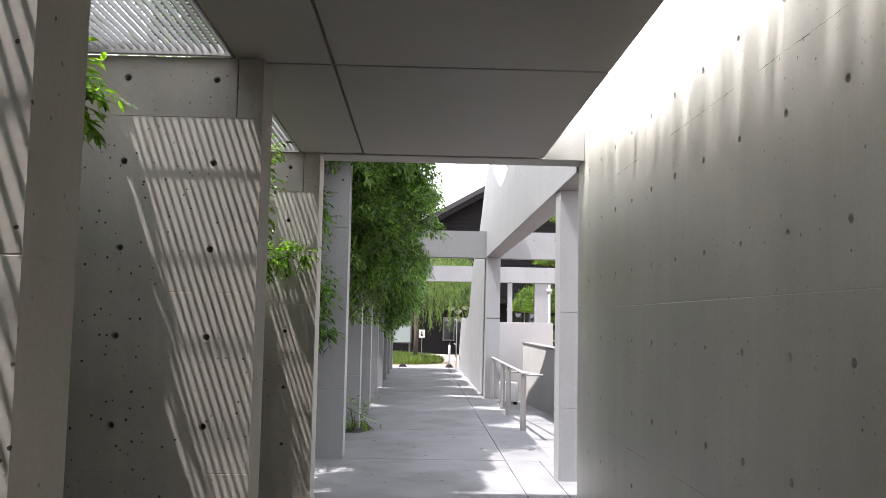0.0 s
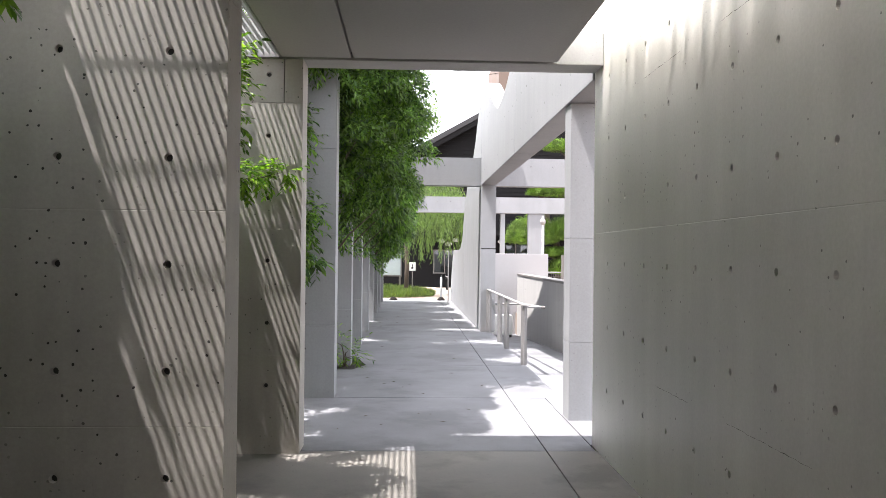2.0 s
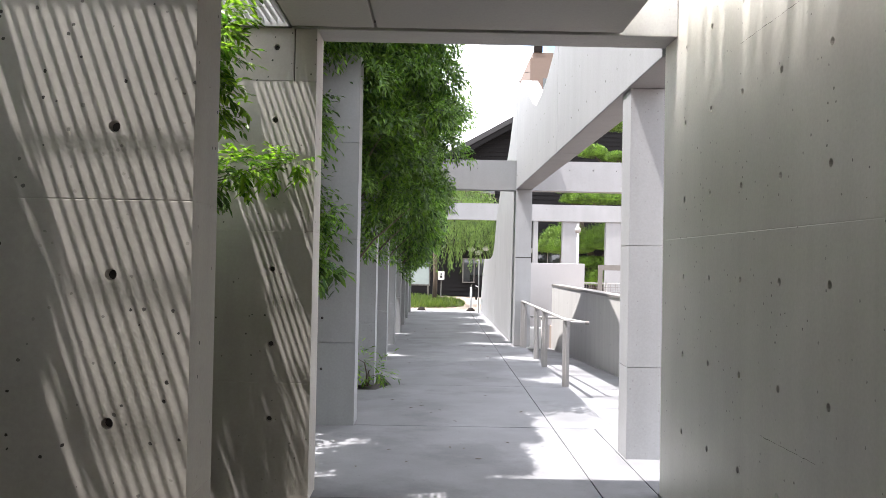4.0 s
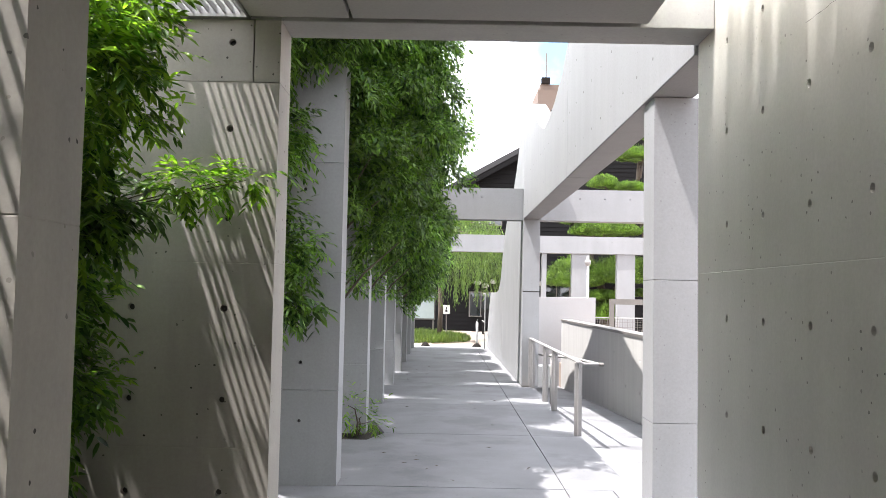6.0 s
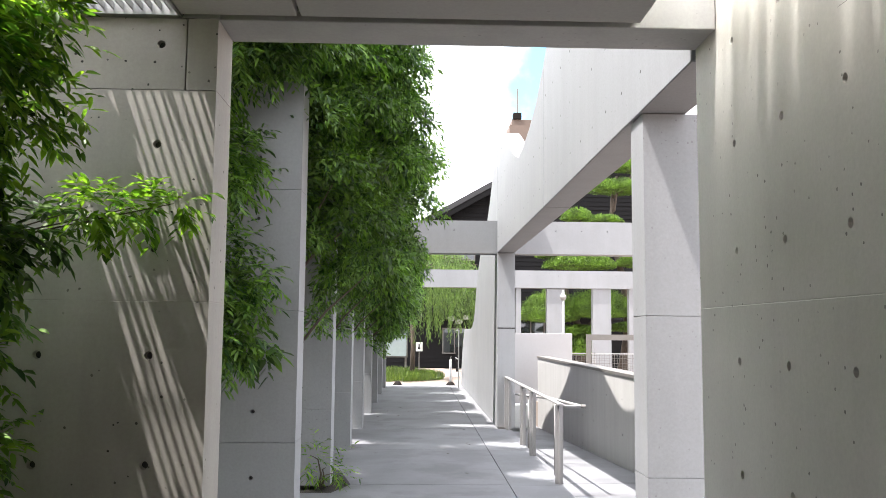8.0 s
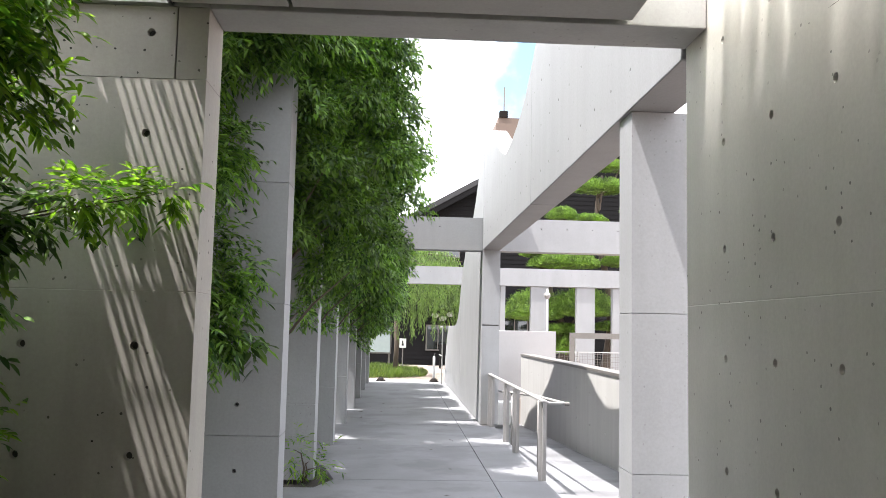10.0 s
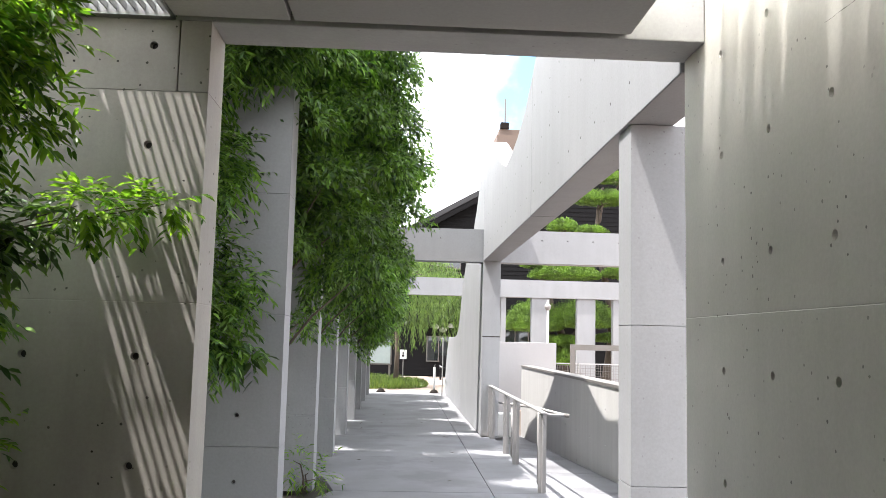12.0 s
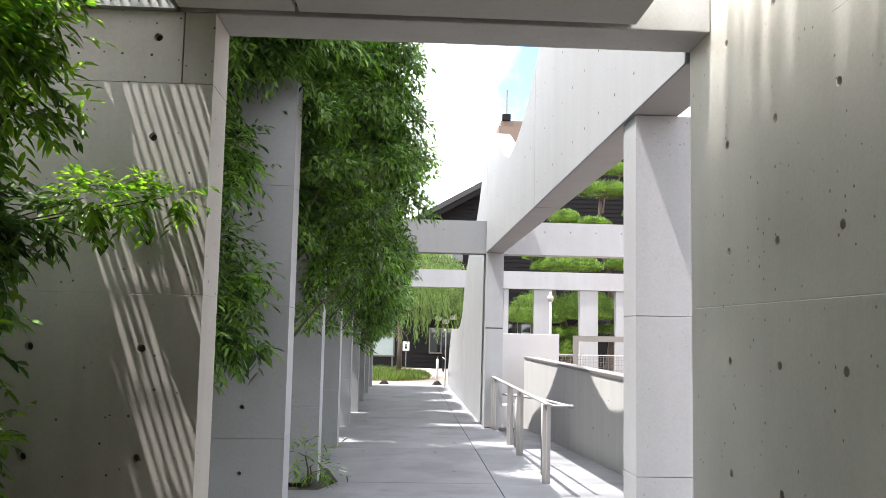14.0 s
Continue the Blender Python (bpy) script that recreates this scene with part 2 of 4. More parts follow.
# ---------- mesh helpers ----------
class Geo:
    """Collects vertices and faces of one mesh."""

    def __init__(self):
        self.v, self.f, self.dark = [], [], []

    def add(self, verts, faces):
        o = len(self.v)
        self.v += [tuple(p) for p in verts]
        self.f += [tuple(i + o for i in q) for q in faces]
        return self

    def box(self, x0, x1, y0, y1, z0, z1, bevel=0.0):
        if bevel <= 0:
            v = [(x, y, z) for z in (z0, z1) for y in (y0, y1) for x in (x0, x1)]
            return self.add(v, [(0, 2, 3, 1), (4, 5, 7, 6), (0, 1, 5, 4), (1, 3, 7, 5), (3, 2, 6, 7), (2, 0, 4, 6)])
        bm = bmesh.new()
        bmesh.ops.create_cube(bm, size=1.0)
        bmesh.ops.scale(bm, vec=(x1 - x0, y1 - y0, z1 - z0), verts=bm.verts)
        bmesh.ops.translate(bm, vec=((x0 + x1) / 2, (y0 + y1) / 2, (z0 + z1) / 2), verts=bm.verts)
        bmesh.ops.bevel(bm, geom=bm.edges[:], offset=bevel, segments=2, affect="EDGES", profile=0.5)
        bm.verts.index_update()
        self.add([p.co[:] for p in bm.verts], [[p.index for p in q.verts] for q in bm.faces])
        bm.free()
        return self

    def prism(self, profile, axis, a0, a1):
        """A closed outline of (u, v), pushed along x (u = y, v = z), y (u = x, v = z) or z (u = x, v = y)."""
        put = {"x": lambda u, v, a: (a, u, v), "y": lambda u, v, a: (u, a, v), "z": lambda u, v, a: (u, v, a)}[axis]
        n = len(profile)
        v = [put(*p, a0) for p in profile] + [put(*p, a1) for p in profile]
        f = [tuple(range(n)), tuple(range(2 * n - 1, n - 1, -1))]
        f += [(i, (i + 1) % n + 0, (i + 1) % n + n, i + n) for i in range(n)]
        return self.add(v, f)

    def tube(self, path, radii, sides=8):
        pts = [Vector([float(c) for c in p]) for p in path]
        if isinstance(radii, (int, float)):
            radii = [radii] * len(pts)
        radii = [float(r) for r in radii]
        rings = []
        for i, p in enumerate(pts):
            d = (pts[min(i + 1, len(pts) - 1)] - pts[max(i - 1, 0)]).normalized()
            a = d.orthogonal().normalized() if abs(d.z) > 0.9 else d.cross(Vector((0, 0, 1))).normalized()
            b = d.cross(a)
            rings.append([p + radii[i] * (math.cos(2 * math.pi * k / sides) * a + math.sin(2 * math.pi * k / sides) * b) for k in range(sides)])
        v = [q for r in rings for q in r]
        f = [(i * sides + k, i * sides + (k + 1) % sides, (i + 1) * sides + (k + 1) % sides, (i + 1) * sides + k)
             for i in range(len(pts) - 1) for k in range(sides)]
        f += [tuple(range(sides - 1, -1, -1)), tuple(range((len(pts) - 1) * sides, len(pts) * sides))]
        return self.add(v, f)

    def lathe(self, cx, cy, profile, sides=20):
        v = [(cx + r * math.cos(2 * math.pi * k / sides), cy + r * math.sin(2 * math.pi * k / sides), z) for r, z in profile for k in range(sides)]
        n = len(profile)
        f = [(i * sides + k, i * sides + (k + 1) % sides, (i + 1) * sides + (k + 1) % sides, (i + 1) * sides + k)
             for i in range(n - 1) for k in range(sides)]
        f += [tuple(range(sides - 1, -1, -1)), tuple(range((n - 1) * sides, n * sides))]
        return self.add(v, f)

    def mesh(self, name, material, smooth=False, fix=True):
        me = bpy.data.meshes.new(name)
        me.from_pydata(self.v, [], self.f)
        if fix:
            bm = bmesh.new()
            bm.from_mesh(me)
            bmesh.ops.recalc_face_normals(bm, faces=bm.faces)
            bm.to_mesh(me)
            bm.free()
        me.materials.append(material)
        # tie hole bottoms take the dark material, shade put into colour
        if self.dark:
            me.materials.append(JOINT_HOLE)
            for i in self.dark:
                me.polygons[i].material_index = 1
        if smooth:
            me.polygons.foreach_set("use_smooth", [True] * len(me.polygons))
        return me


def thing(name, label, category, kind="", group="", at=(0, 0, 0)):
    ob = new(name)
    ob.empty_display_size = 0.1
    ob.location = at
    return tagged(ob, label, category, group, kind)


def part(name, geo, material, parent, label="", smooth=False, fix=True):
    me = geo if isinstance(geo, bpy.types.Mesh) else geo.mesh(name, material, smooth, fix)
    ob = new(name, me)
    ob.parent = parent
    if parent.parent is None:
        ob.matrix_parent_inverse = Matrix.Translation(-parent.location)
    return tagged(ob, label)


def solid(name, geo, material, label, category, kind="", group="", smooth=False, fix=True):
    return tagged(new(name, geo.mesh(name, material, smooth, fix)), label, category, group, kind)


def groove(vals, eps=0.003):
    out = []
    for v in vals:
        out += [v - eps, v, v + eps]
    return out


def cast_face(geo, origin, u, v, n, su, sv, holes_u, holes_v, joints_u=(), joints_v=(), r=0.018, depth=0.024, cut=0.007, skip=()):
    """One face of a cast wall: real conical tie holes, their bottoms painted shade-dark, and V-shaped formwork joints.
    origin: corner; u, v: unit ways; n: outward.
    """
    O, U, Vv, N = Vector(origin), Vector(u), Vector(v), Vector(n)
    h = 0.03
    ju = [j for j in joints_u]
    jv = [j for j in joints_v]
    us = sorted({0.0, su, *[round(a + s, 5) for a in holes_u for s in (-h, h)], *[round(g, 5) for g in groove(ju)]})
    vs = sorted({0.0, sv, *[round(a + s, 5) for a in holes_v for s in (-h, h)], *[round(g, 5) for g in groove(jv)]})
    us = [a for a in us if 0 <= a <= su]
    vs = [a for a in vs if 0 <= a <= sv]

    def sunk(a, b):
        return cut if any(abs(a - j) < 1e-4 for j in ju) or any(abs(b - j) < 1e-4 for j in jv) else 0.0

    idx = {}
    verts, faces = [], []
    for i, a in enumerate(us):
        for j, b in enumerate(vs):
            idx[i, j] = len(verts)
            verts.append(O + a * U + b * Vv - sunk(a, b) * N)
    for i in range(len(us) - 1):
        for j in range(len(vs) - 1):
            ca, cb = (us[i] + us[i + 1]) / 2, (vs[j] + vs[j + 1]) / 2
            q = [idx[i, j], idx[i + 1, j], idx[i + 1, j + 1], idx[i, j + 1]]
            hu = [a for a in holes_u if abs(a - ca) < 1e-3]
            hv = [b for b in holes_v if abs(b - cb) < 1e-3]
            if hu and hv and (hu[0], hv[0]) not in skip:
                base = len(verts)
                for ring, (rr, dd) in enumerate(((r, 0), (r * 0.8, depth))):
                    for k in range(12):
                        t = 2 * math.pi * (k - 4.5) / 12
                        verts.append(O + (ca + rr * math.cos(t)) * U + (cb + rr * math.sin(t)) * Vv - dd * N)
                for s in range(4):
                    k0 = 3 * s
                    faces.append((q[s], q[(s + 1) % 4], base + (k0 + 3) % 12, base + k0 + 2, base + k0 + 1, base + k0))
                for k in range(12):
                    faces.append((base + k, base + (k + 1) % 12, base + 12 + (k + 1) % 12, base + 12 + k))
                # hole bottom, painted dark for the shade inside
                geo.dark.append(len(geo.f) + len(faces))
                faces.append(tuple(base + 12 + k for k in range(12)))
            else:
                faces.append(tuple(q))
    geo.add(verts, faces)


def cast_block(x0, x1, y0, y1, z0, z1, joints=(), front_x=(), side_y=(), rows=(), fronts=("-y",), ju=(), r=0.018, cut=0.007):
    """A cast concrete block: holes on the faces named, V joints at the heights given, plain faces elsewhere."""
    g = Geo()
    jz = [j - z0 for j in joints if z0 < j < z1]
    hz = [r - z0 for r in rows if z0 + 0.04 < r < z1 - 0.04]
    W, D, H = x1 - x0, y1 - y0, z1 - z0
    fx = [a - x0 for a in front_x if x0 + 0.04 < a < x1 - 0.04]
    sy = [a - y0 for a in side_y if y0 + 0.04 < a < y1 - 0.04]
    cast_face(g, (x0, y0, z0), (1, 0, 0), (0, 0, 1), (0, -1, 0), W, H, fx if "-y" in fronts else [], hz, [a - x0 for a in ju], jz, r=r, cut=cut)
    cast_face(g, (x1, y1, z0), (-1, 0, 0), (0, 0, 1), (0, 1, 0), W, H, [], [], [], jz, cut=cut)
    cast_face(g, (x0, y1, z0), (0, -1, 0), (0, 0, 1), (-1, 0, 0), D, H, [y1 - a - y0 + 0 for a in [y0 + s for s in sy]] if "-x" in fronts else [], hz, [], jz, cut=cut)
    cast_face(g, (x1, y0, z0), (0, 1, 0), (0, 0, 1), (1, 0, 0), D, H, sy if "+x" in fronts else [], hz, [], jz, cut=cut)
    g.add([(x0, y0, z0), (x1, y0, z0), (x1, y1, z0), (x0, y1, z0)], [(3, 2, 1, 0)])
    g.add([(x0, y0, z1), (x1, y0, z1), (x1, y1, z1), (x0, y1, z1)], [(0, 1, 2, 3)])
    return g


# ---------- levels shared by the cast work ----------
JOINTS = (0.70, 1.60, 2.50)
ROWS = (0.04 + 0.445, 0.93, 1.375, 1.82, 2.265, 2.70)
FIN_Y = (-7.54, -5.06, -2.515, 0.0)
COL_Y = (2.36, 4.83, 7.28, 9.72, 12.1, 14.48, 16.9, 19.3)

# ---------- ground, ramp and paving ----------
g = Geo()
RX0, RX1, RY0, RY1, RZ = 2.33, 3.58, 2.0, 16.0, -0.66
X = (-600, -0.02, RX0, RX1, 600)
for i in range(4):
    for y0, y1 in ((-600, RY0), (RY0, RY1), (RY1, 1500)):
        if i == 2 and y0 == RY0:
            continue
        g.add([(X[i], y0, -0.05), (X[i + 1], y0, -0.05), (X[i + 1], y1, -0.05), (X[i], y1, -0.05)], [(0, 1, 2, 3)])
g.add([(RX0, RY0, -0.05), (RX1, RY0, -0.05), (RX1, RY1, RZ), (RX0, RY1, RZ), (RX0, RY1, -0.05), (RX1, RY1, -0.05)],
      [(0, 1, 2, 3), (0, 3, 4), (1, 5, 2), (3, 2, 5, 4)])
solid("ground", g, EARTH, "pale pinkish paved ground reaching to the horizon", "ground", "structure", fix=False)


def paving(name, label, material, cells, gap=0.004, top=0.0, bevel=0.004):
    root = thing(name, label, "pavement", "structure")
    for x0, x1, y0, y1 in cells:
        part("paving_slab", Geo().box(x0 + gap, x1 - gap, y0 + gap, y1 - gap, top - 0.046, top, bevel), material, root)
    bed = Geo()
    for x0, x1, y0, y1 in cells:
        bed.box(x0, x1, y0, y1, top - 0.049, top - 0.012)
    part("joint_bed", bed, JOINT_HOLE, root, "dark joint filler", fix=False)
    return root


JY = (0.1, 2.4, 4.9, 7.36, 9.77, 12.2, 14.6, 17.0, 19.4, 21.0)
walk_cells = [(-1.0, 1.79, JY[0], JY[1])] + [(-0.3, 1.79, a, b) for a, b in zip(JY[3:], JY[4:])]
walkway = paving("walkway", "grey cast concrete walkway slabs with tree shade", PAVE, walk_cells)
for pts in ([(-0.3, 2.407), (1.786, 2.407), (1.786, 4.896), (0.24, 4.896), (0.09, 4.45), (-0.3, 4.45)],
            [(0.24, 4.904), (1.786, 4.904), (1.786, 7.356), (-0.3, 7.356), (-0.3, 5.75), (0.067, 5.75)]):
    part("paving_slab", Geo().prism(pts, "z", -0.046, 0.0), PAVE, walkway)
part("joint_bed", Geo().box(0.3, 1.79, 2.4, 7.36, -0.049, -0.012), JOINT_HOLE, walkway, "dark joint filler")
solid("planting_bed", Geo().box(-2.6, 0.25, 2.4, 21.0, -0.052, -0.047).box(-2.6, -0.31, 7.37, 21.0, -0.047, -0.012), SOIL, "dark bare soil strip under the trees", "soil", "structure")
solid("planting_strip", Geo().box(-2.6, -1.0, -10.5, 2.4, -0.052, 0.004), SOIL, "dark soil strip beside the passage", "soil", "structure")
paving("walkway_edge", "pale concrete edge strip beside the walkway", PAVE,
       [(1.79, 2.155, 0.1, 2.4), (2.155, 3.58, 0.29, 2.0), (2.155, 2.33, 2.0, 2.4)] + [(1.79, 2.33, a, b) for a, b in zip(JY[1:4], JY[2:5])]
       + [(1.79, 2.145, a, b) for a, b in zip(JY[4:], JY[5:])])
paving("passage_floor", "worn brownish concrete floor of the covered passage", PAVE_IN,
       [(-1.0, 1.79, a, b) for a, b in zip((-10.5, -7.4, -4.9, -2.4), (-7.4, -4.9, -2.4, 0.1))])
paving("passage_edge", "narrow concrete edge strip along the cast wall", PAVE_IN,
       [(1.79, 2.172, a, b) for a, b in zip((-10.5, -7.4, -4.9, -2.4), (-7.4, -4.9, -2.4, 0.1))])
rz = lambda y: -0.05 + (RZ + 0.05) * (y - RY0) / (RY1 - RY0)
ramp_floor = thing("ramp", "sunlit pale concrete ramp falling away beside the walkway", "ramp", "structure")
for a, b in zip((2.0, 4.0, 6.0, 8.0, 10.0, 12.0, 14.0), (4.0, 6.0, 8.0, 10.0, 12.0, 14.0, 16.0)):
    gg = Geo()
    e = 0.006
    gg.prism([(a + e, rz(a + e) + 0.01), (b - e, rz(b - e) + 0.01), (b - e, rz(b - e) + 0.05), (a + e, rz(a + e) + 0.05)], "x", RX0 + 0.002, RX1 - 0.005)
    part("ramp_slab", gg, PAVE, ramp_floor)
solid("ramp_curb", Geo().prism([(2.0, -0.04), (16.0, RZ - 0.02), (16.0, -0.002), (2.0, -0.002)], "x", RX0 - 0.03, RX0 - 0.002), CONC_OUT,
      "thin concrete edge between walkway and ramp", "kerb", "structure")

# ---------- covered passage: right wall, fins, lintel, slab, grating ----------
WX = 2.165
gw = Geo()
wy0, wy1, wz1 = -10.5, 0.28, 4.2
hy = [-0.174 - 0.4545 * k for k in range(-0, 22)]
cast_face(gw, (WX, wy1, 0), (0, -1, 0), (0, 0, 1), (-1, 0, 0), wy1 - wy0, wz1,
          [wy1 - a for a in hy], [*ROWS, 3.15, 3.6, 4.05], [], [1.60, 3.4], r=0.017, depth=0.022, cut=0.002)
gw.box(WX + 0.03, WX + 0.28, wy0, wy1 - 0.001, -0.05, wz1)
gw.add([(WX, wy1, -0.05), (WX + 0.28, wy1, -0.05), (WX + 0.28, wy1, wz1), (WX, wy1, wz1)], [(0, 1, 2, 3)])
gw.add([(WX, wy0, wz1), (WX + 0.28, wy0, wz1), (WX + 0.28, wy1, wz1), (WX, wy1, wz1)], [(0, 1, 2, 3)])
wall_right = solid("wall_right", gw, CONC_WALL, "tall smooth cast concrete wall with tie holes", "wall", "structure", fix=False)
crack_rng = random.Random(11)
for z, stretches in ((2.50, ((-4.3, -3.55), (-3.3, -2.3), (-1.75, -1.05))), (0.70, ((-1.9, -1.35), (-3.2, -2.4)))):
    for ya, yb in stretches:
        gc = Geo()
        n = int((yb - ya) / 0.03)
        zs = [z + crack_rng.uniform(-0.0025, 0.0025) for _ in range(n + 1)]
        hs = [0.0004 + 0.0014 * crack_rng.random() ** 3 for _ in range(n + 1)]
        hs[0] = hs[-1] = 0.0003
        ys = [ya + (yb - ya) * i / n for i in range(n + 1)]
        gc.add([(WX - 0.0008, y, q - h) for y, q, h in zip(ys, zs, hs)] + [(WX - 0.0008, y, q + h) for y, q, h in zip(ys, zs, hs)],
               [(i, i + 1, n + 2 + i, n + 1 + i) for i in range(n)])
        part("crack", gc, JOINT_HOLE, wall_right, "thin dark broken joint line", fix=False)


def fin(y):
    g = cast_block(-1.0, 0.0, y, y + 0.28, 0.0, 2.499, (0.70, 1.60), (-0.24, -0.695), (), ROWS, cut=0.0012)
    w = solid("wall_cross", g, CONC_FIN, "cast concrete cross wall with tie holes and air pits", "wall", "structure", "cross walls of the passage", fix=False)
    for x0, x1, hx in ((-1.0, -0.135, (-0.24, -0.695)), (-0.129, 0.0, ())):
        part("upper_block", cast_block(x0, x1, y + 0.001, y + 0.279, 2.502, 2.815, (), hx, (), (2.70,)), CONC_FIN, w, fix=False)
    return w


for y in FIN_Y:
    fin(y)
solid("lintel", Geo().box(0.002, WX - 0.002, 0.0, 0.28, 2.812, 3.10, 0.006).box(-1.0, 0.0, 0.0, 0.28, 2.818, 3.10), CONC_RAMP, "pale concrete lintel over the passage opening", "beam", "structure")
gs = Geo()
for y0, y1 in ((-10.5, -7.46), (-7.445, -4.95), (-4.935, -2.44), (-2.425, -0.035)):
    for x0, x1 in ((-0.15, 0.342), (0.358, 1.82)):
        gs.box(x0, x1, y0 + 0.003, y1 - 0.003, 2.82, 3.04, 0.004)
gs.box(-0.14, 1.81, -10.5, -0.05, 2.86, 3.02)
solid("ceiling", gs, CONC_SLAB, "smooth grey concrete roof slabs with open joints", "ceiling", "structure")
solid("roof_joint", Geo().box(-0.15, 1.82, -0.0345, -0.001, 2.86, 3.03).box(-0.153, -0.1505, -10.4, -0.001, 2.83, 3.0), JOINT_HOLE, "dark sealant in the roof joint", "joint", "structure")
# unseen wall added behind the viewpoint to shut out light
solid("added_end_wall", Geo().box(-2.6, 2.5, -10.8, -10.5, -0.05, 3.1), CONC_WALL, "unseen concrete wall added to keep light out of the passage end", "wall", "structure")
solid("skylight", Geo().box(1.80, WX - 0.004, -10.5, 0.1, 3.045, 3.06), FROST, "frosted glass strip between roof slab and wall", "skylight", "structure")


def grating(y0, y1):
    root = thing("roof_grating", "galvanised steel grating over the planted strip", "grating", group="roof gratings", at=(-0.6, (y0 + y1) / 2, 2.86))
    x0, x1 = -1.3, -0.155
    fr = Geo()
    fr.box(x0, x1, y0, y0 + 0.012, 2.818, 2.87).box(x0, x1, y1 - 0.036, y1, 2.818, 2.87)
    fr.box(x0, x0 + 0.012, y0, y1, 2.818, 2.87).box(x1 - 0.012, x1, y0, y1, 2.818, 2.87)
    part("frame", fr, GALV, root, fix=False)
    bar = Geo().box(0, 0.006, y0, y1, 2.838, 2.866).mesh("bearing_bar", GALV)
    for i in range(int((x1 - x0) / 0.040)):
        part("bearing_bar", bar, GALV, root).location.x = x0 + 0.02 + i * 0.040
    rod = Geo().box(x0, x1, 0, 0.005, 2.859, 2.865).mesh("cross_rod", GALV)
    for i in range(int((y1 - y0) / 0.048) - 1):
        part("cross_rod", rod, GALV, root).location.y = y0 + 0.03 + i * 0.048
    return root


for a, b in zip((-10.78, *FIN_Y), FIN_Y):
    grating(a + 0.28, b)

# ---------- colonnade along the walkway ----------
for y in COL_Y:
    g = cast_block(-0.88, 0.046, y, y + 0.3, 0.0, 3.25, (0.72, 1.62, 2.47), (-0.25, -0.70), (), ROWS, r=0.015)
    solid("column", g, CONC_OUT, "grey cast concrete blade column overgrown by leaves", "column", group="colonnade along the walkway", fix=False)

# ---------- big sail-shaped wall and beam ----------
BX0, BX1 = 2.15, 2.43
top = [(0.29, 7.4), (1.2, 6.7), (2.4, 5.85), (3.4, 5.2), (4.2, 4.70), (4.97, 4.28), (5.5, 4.03), (6.1, 3.86), (6.7, 3.77), (7.19, 3.74),
       (7.7, 3.88), (8.2, 4.08), (8.6, 4.24), (9.0, 4.42), (9.4, 4.58), (9.8, 4.60), (10.4, 4.42), (10.9, 4.18), (11.5, 3.80), (12.2, 3.48), (13.0, 3.25),
       (13.8, 3.05), (14.3, 2.78), (14.9, 2.40), (15.3, 1.97), (15.7, 1.75), (16.2, 1.62), (16.9, 1.57), (19.4, 1.57), (20.2, 1.15), (20.8, 0.5), (21.0, 0.0)]
outline = [(0.29, 2.765), (10.05, 2.765), (10.05, 0.0), (21.0, -0.02)] + top[-2::-1]
sail = thing("sail_wall", "pale cast concrete wall beam with swooping top edge", "wall", "structure", at=(2.3, 10.0, 0))


def column_strip(y0, y1, eps):
    """The part of the wall between two upright joints, cut from its outline."""
    def z_top(y):
        return float(np.interp(y, [p[0] for p in top], [p[1] for p in top]))
    lo = 2.765 if y1 <= 10.051 else -0.03
    a, b = y0 + eps, y1 - eps
    ys = [a] + [p[0] for p in top if a < p[0] < b] + [b]
    return [(a, lo), (b, lo)] + [(y, z_top(y)) for y in reversed(ys)]


for y0, y1 in ((0.29, 5.0), (5.0, 10.05), (10.05, 14.9), (14.9, 21.0)):
    pr = column_strip(y0, y1, 0.009)
    bmw = bmesh.new()
    lowv = [bmw.verts.new((BX0, u, v)) for u, v in pr]
    f0 = bmw.faces.new(lowv)
    ex = bmesh.ops.extrude_face_region(bmw, geom=[f0])
    bmesh.ops.translate(bmw, vec=(BX1 - BX0, 0, 0), verts=[q for q in ex["geom"] if isinstance(q, bmesh.types.BMVert)])
    bmesh.ops.recalc_face_normals(bmw, faces=bmw.faces)
    bmesh.ops.bevel(bmw, geom=[e for e in bmw.edges if e.calc_face_angle(0) > 1.2], offset=0.006, segments=1, affect="EDGES")
    bmesh.ops.triangulate(bmw, faces=[f for f in bmw.faces if len(f.verts) > 4])
    me = bpy.data.meshes.new("wall_panel")
    bmw.to_mesh(me)
    bmw.free()
    me.materials.append(CONC_OUT)
    part("wall_panel", me, CONC_OUT, sail)
part("joint_core", Geo().box(BX0 + 0.012, BX1 - 0.012, 4.9, 5.1, 2.79, 4.1), JOINT_HOLE, sail)
# flat discs on the face, their dark colour painting the shade of tie holes
pits = Geo()
for k in range(21):
    for r in range(8):
        y, z = 0.75 + 0.4545 * k, 3.0 + 0.445 * r
        zt = float(np.interp(y, [p[0] for p in top], [p[1] for p in top]))
        if z < zt - 0.12:
            v = [(BX0 - 0.001, y + 0.011 * math.cos(t * math.pi / 5), z + 0.011 * math.sin(t * math.pi / 5)) for t in range(10)]
            pits.add(v, [tuple(range(10))])
part("tie_hole_discs", pits, JOINT_HOLE, sail, "small flat dark discs painted for shaded tie holes", fix=False)
pier_front = cast_block(BX0 + 0.002, BX1, 9.98, 10.05, 0, 1.545, (), (), (), ())
pu = cast_block(BX0 + 0.002, BX1, 9.98, 10.05, 1.565, 2.76, (), (), (), ())
pier_front.add(pu.v, pu.f)
solid("pier", pier_front, CONC_OUT, "slender concrete pier under the wall beam", "column", "structure", fix=False)
